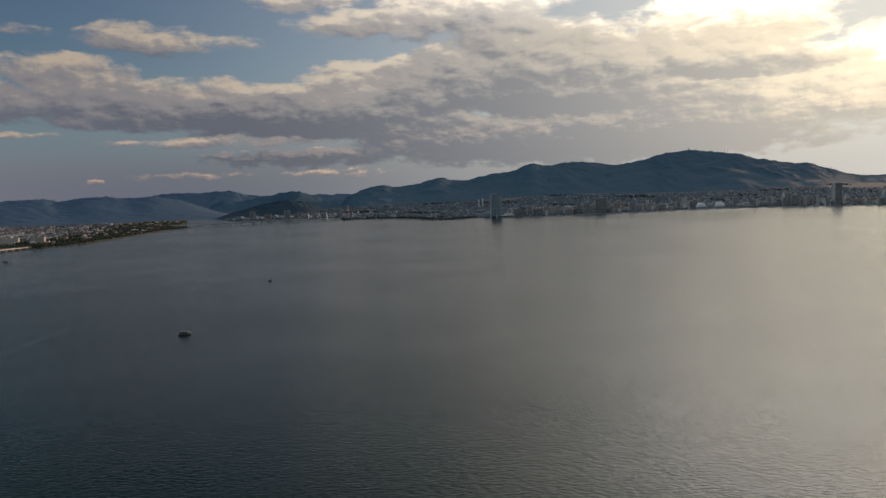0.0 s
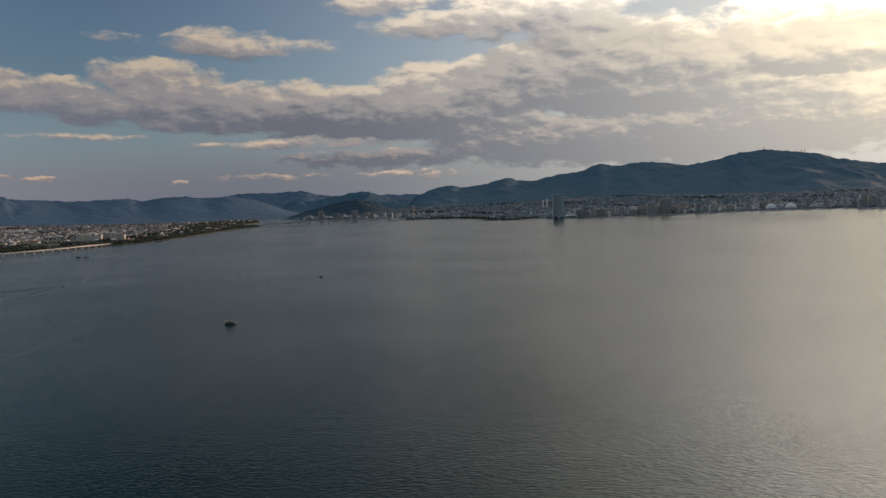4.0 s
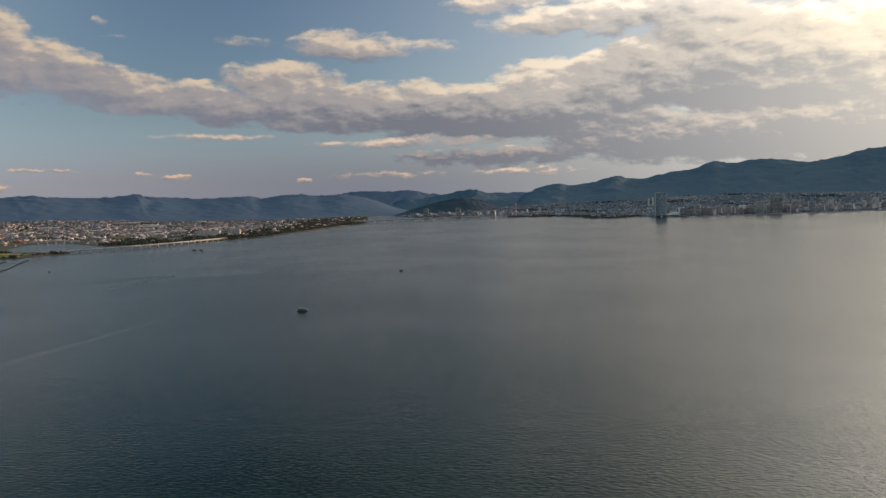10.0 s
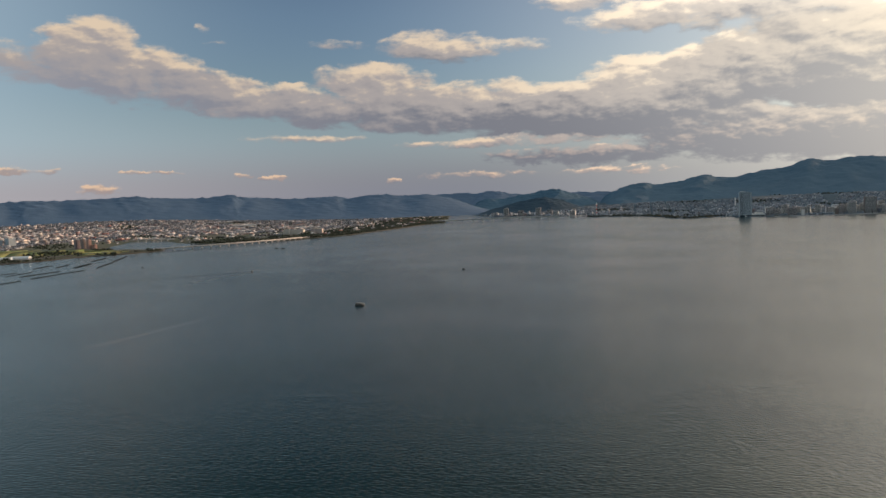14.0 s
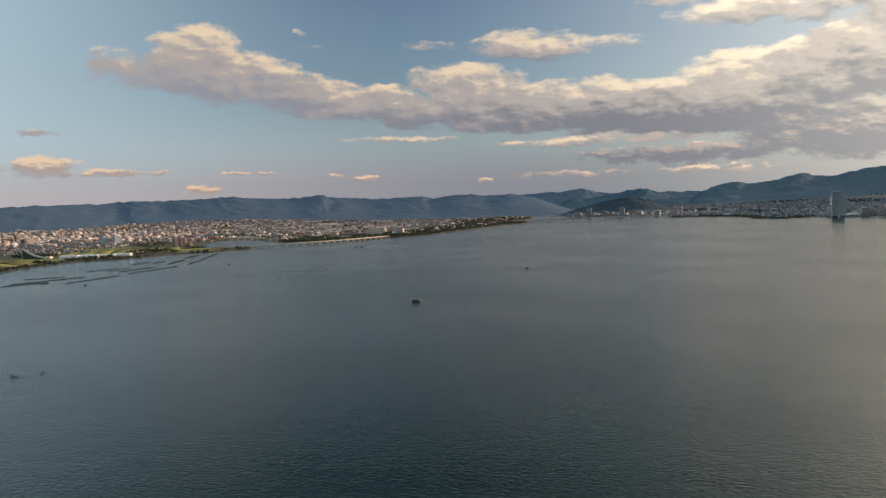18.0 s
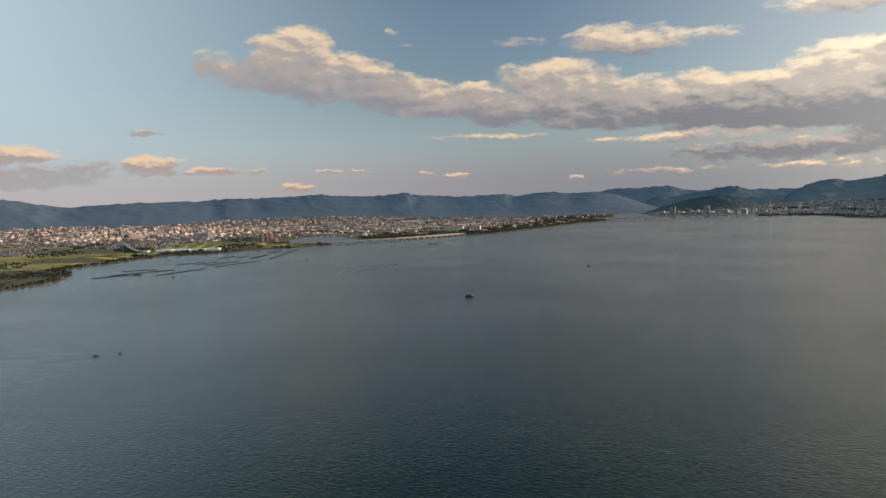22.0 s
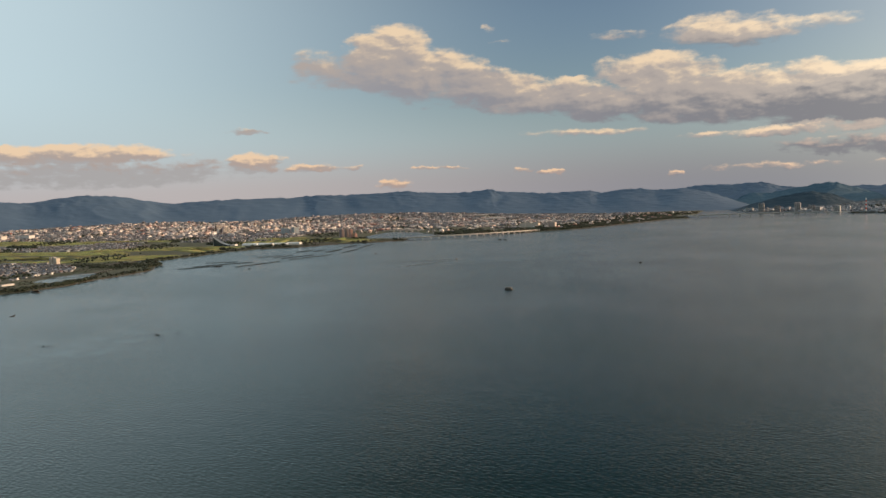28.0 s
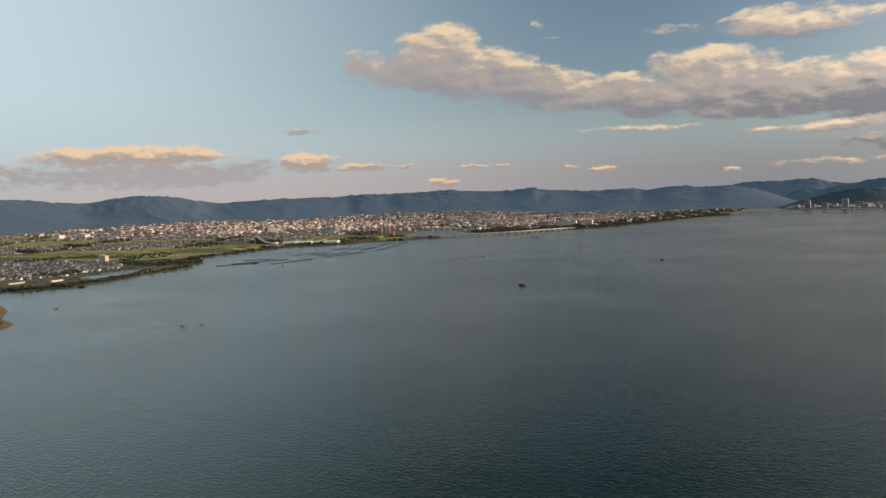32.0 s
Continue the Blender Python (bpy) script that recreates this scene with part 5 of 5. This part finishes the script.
# ---- on the water ----
def weir(x0, y0, x1, y1, thick):
    """A fish weir: a fence of stakes and net standing in shallow water, with reeds where it is wide."""
    cx, cy = (x0 + x1) / 2, (y0 + y1) / 2
    length, ang = math.hypot(x1 - x0, y1 - y0), math.degrees(math.atan2(y1 - y0, x1 - x0))
    e = thing("fish_weir", pose(cx, cy, 0, 0, 0, ang), "long dark line of stakes and netting standing in shallow water", "fish weir", "fish weirs")
    bm = bmesh.new()
    r = random.Random(int(cx))
    for i in range(int(length / 1.6)):
        for k in range(1 + int(thick / 1.5)):
            x, y, s = -length / 2 + i * 1.6 + r.uniform(-.4, .4), r.uniform(-thick / 2, thick / 2), r.uniform(0.7, 1.3)
            box(bm, x, y, -0.8, 1.7 * s, min(1.3, thick * 0.7) * s, 0.8 + r.uniform(0.4, 0.9), r.uniform(-25, 25))
    part("net", bm, REED, e)
    n = max(int(length / 9), 2)
    stake = bpy.data.meshes.new("stake")
    bm = rod(bmesh.new(), 0, 0, -2.5, 0.16, 0.12, 4.6, 6)
    bm.to_mesh(stake)
    bm.free()
    stake.materials.append(BARK)
    for i in range(n + 1):
        part("stake", stake, BARK, e, at=pose(-length / 2 + length * i / n, thick * 0.3 * (-1) ** i, 0))


for x0, y0, x1, y1, th in ((-903, 655, -898, 668, 1.5), (-949, 640, -923, 752, 3.2), (-1003, 700, -966, 748, 1.5), (-860, 670, -878, 783, 1.6), (-1016, 828, -1016, 894, 1.2), (-975, 838, -995, 906, 1.4),
                           (-939, 834, -948, 920, 3.4), (-891, 812, -910, 940, 1.6)):
    weir(x0, y0, x1, y1, th)
for x0, y0, x1, y1, th in ((-1055, 961, -1077, 1023, 2.2), (-1026, 986, -1048, 1036, 1.8), (-978, 984, -1018, 1059, 6.5), (-1066, 1114, -1096, 1179, 6.0), (-922, 978, -982, 1077, 1.8), (-1001, 1100, -1085, 1227, 1.8),
                           (-936, 600, -912, 677, 1.8)):
    weir(x0, y0, x1, y1, th)


def hull_mesh(length, beam, high, bow=0.35):
    """A hull with a pointed bow, flared sides and a flat stern."""
    bm = bmesh.new()
    rows = []
    for i in range(9):
        s = i / 8
        w = beam / 2 * (1 if s < 1 - bow else max(0.08, 1 - ((s - 1 + bow) / bow) ** 1.8))
        x, lift = -length / 2 + length * s, 0.25 * high * s ** 3
        rows.append([bm.verts.new(c) for c in ((x, -w * 0.75, -0.5), (x, -w, high + lift), (x, w, high + lift), (x, w * 0.75, -0.5))])
    for a, b in zip(rows, rows[1:]):
        for k in range(4):
            bm.faces.new((a[k], a[(k + 1) % 4], b[(k + 1) % 4], b[k]))
    bm.faces.new(rows[0][::-1])
    bm.faces.new(rows[-1])
    bmesh.ops.recalc_face_normals(bm, faces=bm.faces)
    return bm


def work_barge(x, y, ang):
    e = thing("work_barge", pose(x, y, 0, 0, 0, ang), "dark flat work barge with a low pale-roofed cabin on open water", "boat")
    part("hull", box(bmesh.new(), 0, 0, -0.6, 12.5, 5.0, 1.9, bevel=0.35), HULL, e)
    part("deck", box(bmesh.new(), 0, 0, 1.3, 12.2, 4.7, 0.12), DECK, e)
    c = part("cabin", box(bmesh.new(), -0.6, 0, 1.4, 8.6, 3.6, 1.7, bevel=0.1), HULL, e)
    part("cabin_roof", box(bmesh.new(), -0.6, 0, 3.1, 9.4, 4.2, 0.22, bevel=0.06), DECK, c)
    for i in range(4):
        for s in (-1, 1):
            part("cabin_window", box(bmesh.new(), -3.6 + i * 2.0, s * 1.82, 2.0, 1.2, 0.06, 0.7), GLASS_DARK, c)
    for i in range(5):
        for s in (-1, 1):
            part("railing_post", rod(bmesh.new(), -5.8 + i * 2.9, s * 2.25, 1.4, 0.06, 0.06, 1.0, 6), STEEL, e)
    for s in (-1, 1):
        part("railing", box(bmesh.new(), 0, s * 2.25, 2.35, 11.8, 0.08, 0.08), STEEL, e)
    for k in (-6.3, 6.3):
        part("tyre_fender", box(bmesh.new(), k, 0, 0.1, 0.35, 1.2, 0.9, bevel=0.15), HULL, e)
    return e


work_barge(-209, 607, 12).scale = (0.78, 0.78, 0.78)


def motor_boat(x, y, ang, length=4.8, label="small dark motor boat with a low cabin on open water"):
    e = thing("motor_boat", pose(x, y, 0, 0, 0, ang), label, "boat", "small boats")
    part("hull", hull_mesh(length, length * 0.34, 0.8), HULL, e, "dark hull")
    part("cabin", box(bmesh.new(), -0.3, 0, 0.7, length * 0.35, length * 0.24, 1.1, bevel=0.12), DECK, e)
    part("windscreen", box(bmesh.new(), length * 0.16, 0, 0.9, 0.12, length * 0.22, 0.7), GLASS_DARK, e)
    part("outboard", box(bmesh.new(), -length * 0.53, 0, 0.1, 0.5, 0.5, 1.0, bevel=0.08), HULL, e)


motor_boat(-558, 927, 96)
motor_boat(-220, 962, 200)
motor_boat(-825, 985, 60, 4.2, "small dark fishing boat near the weirs")
motor_boat(-800, 657, 40, 4.2, "small dark fishing boat near the weirs")


def ripple_lane(x0, y0, x1, y1, w, label, bend, high, mat):
    """One arm of the track that a boat leaves: a low crest with a trough behind it, widening and sinking away."""
    n, m = 60, 9
    a = math.atan2(y1 - y0, x1 - x0)
    length = math.hypot(x1 - x0, y1 - y0)
    V, F = [], []
    for i in range(n + 1):
        s = i / n
        ww = w * (0.3 + 0.7 * s)
        fade = high * min(1.0, s * 8) * (1 - s) ** 0.7
        for k in range(m):
            q = k / (m - 1) - 0.5
            lx, ly = length * s, q * ww + bend * math.sin(s * 2.4)
            V.append((x0 + lx * math.cos(a) - ly * math.sin(a), y0 + lx * math.sin(a) + ly * math.cos(a), 0.02 + fade * (0.6 + math.sin(q * 6.28) * math.cos(q * 3.14)) * math.cos(q * 3.14)))
    for i in range(n):
        for k in range(m - 1):
            j = i * m + k
            F.append([j, j + 1, j + m + 1, j + m])
    return tagged(part("wake", mesh_np("wake", np.array(V), [np.array(F)], [mat], shade=True), mat), label, "wake", kind="structure")


WAKE = material("smooth_water", (0.010, 0.022, 0.024), (0.014, 0.027, 0.029), 0.2, 0.05)
# a lighter base colour than the lake, mottled in two tones
PALE_WAKE = material("pale_streaked_water", (0.035, 0.046, 0.050), (0.065, 0.076, 0.080), 0.3, 0.12)
ripple_lane(-558, 924, -556, 780, 7, "pale arm of a boat's track on the water", 4.0, 0.4, PALE_WAKE)
ripple_lane(-561, 924, -660, 790, 8, "faint arm of a boat's track on the water", -6.0, 0.3, WAKE)
ripple_lane(-326, 660, -328, 370, 10, "old fading track of a boat on the water", 5.0, 0.14, WAKE)


def reed_raft(x, y, ang):
    e = thing("reed_raft", pose(x, y, 0, 0, 0, ang), "dark floating raft grown with reeds", "raft", "reed rafts")
    part("float", box(bmesh.new(), 0, 0, -0.4, 9, 4.5, 0.8, bevel=0.2), HULL, e)
    bm, r = bmesh.new(), random.Random(int(x))
    for _ in range(70):
        rod(bm, r.uniform(-4.1, 4.1), r.uniform(-1.9, 1.9), 0.3, 0.28, 0.03, r.uniform(0.8, 1.9), 5)
    part("reeds", bm, REED, e)
    return e


reed_raft(-832, 1422, 20)
reed_raft(-811, 1416, 35)
reed_raft(-798, 307, 15).scale = (1.5, 1.2, 1.5)


def jetty(x, y, ang, length):
    e = thing("jetty", pose(x, y, 0, 0, 0, ang), "narrow weathered wooden jetty on posts off the wooded point", "jetty")
    n = int(length / 1.0)
    for i in range(n):
        part("plank", box(bmesh.new(), (i + 0.5) * length / n, 0, 0.9, length / n * 0.92, 2.2, 0.1), DECK, e)
    for s in (-1, 1):
        part("beam", box(bmesh.new(), length / 2, s * 0.8, 0.7, length, 0.16, 0.2), BARK, e)
        for i in range(6):
            part("post", rod(bmesh.new(), (i + 0.5) * length / 6, s * 0.95, -2.5, 0.13, 0.11, 4.0, 8), BARK, e)


jetty(-916, 486, 66, 36)


def rocks(x, y, n, label):
    e = thing("rock_pile", pose(x, y, 0), label, "rocks", "rocks in the shallows")
    r = random.Random(int(x * 3))
    for _ in range(n):
        bm = bmesh.new()
        k = r.uniform(0.7, 1.5)
        bmesh.ops.create_icosphere(bm, subdivisions=2, radius=k, matrix=Matrix.Translation((r.uniform(-3, 3), r.uniform(-2, 2), 0)) @ Matrix.Diagonal((1, r.uniform(0.6, 1), r.uniform(0.5, 0.8), 1)))
        for vv in bm.verts:
            vv.co *= 1 + 0.16 * noise.noise(vv.co * 1.3 + Vector((x, 0, 0)))
        part("rock", bm, HULL, e)


rocks(-571, 199, 3, "dark rocks just above the water")
rocks(-566, 193, 3, "dark rocks just above the water")


def stake_group(x, y, n):
    """Old stakes and reeds leaning out of shallow water, with patches of weed round them."""
    e = thing("stake_group", pose(x, y, 0), "few old leaning stakes with weed in the shallows", "stakes", "old stakes")
    r = random.Random(int(x * 7))
    for _ in range(n * 3):
        m = Matrix.Translation((r.gauss(0, 2.2), r.gauss(0, 1.1), -0.8)) @ Matrix.Rotation(r.uniform(-0.35, 0.35), 4, "X") @ Matrix.Rotation(r.uniform(-0.35, 0.35), 4, "Y")
        part("stake", rod(bmesh.new(), 0, 0, 0, 0.11, 0.05, r.uniform(1.4, 2.7), 5), REED, e, at=m)
    for _ in range(n * 4):
        bm = bmesh.new()
        bmesh.ops.create_icosphere(bm, subdivisions=1, radius=r.uniform(0.2, 0.6), matrix=Matrix.Translation((r.gauss(0, 4.2), r.gauss(0, 1.7), 0)) @ Matrix.Diagonal((1.5, 1, 0.16, 1)))
        part("weed", bm, REED, e, "floating weed")


stake_group(-300, 216, 7)
stake_group(-292, 231, 4)
stake_group(-341, 137, 2)
stake_group(-333, 139, 2)
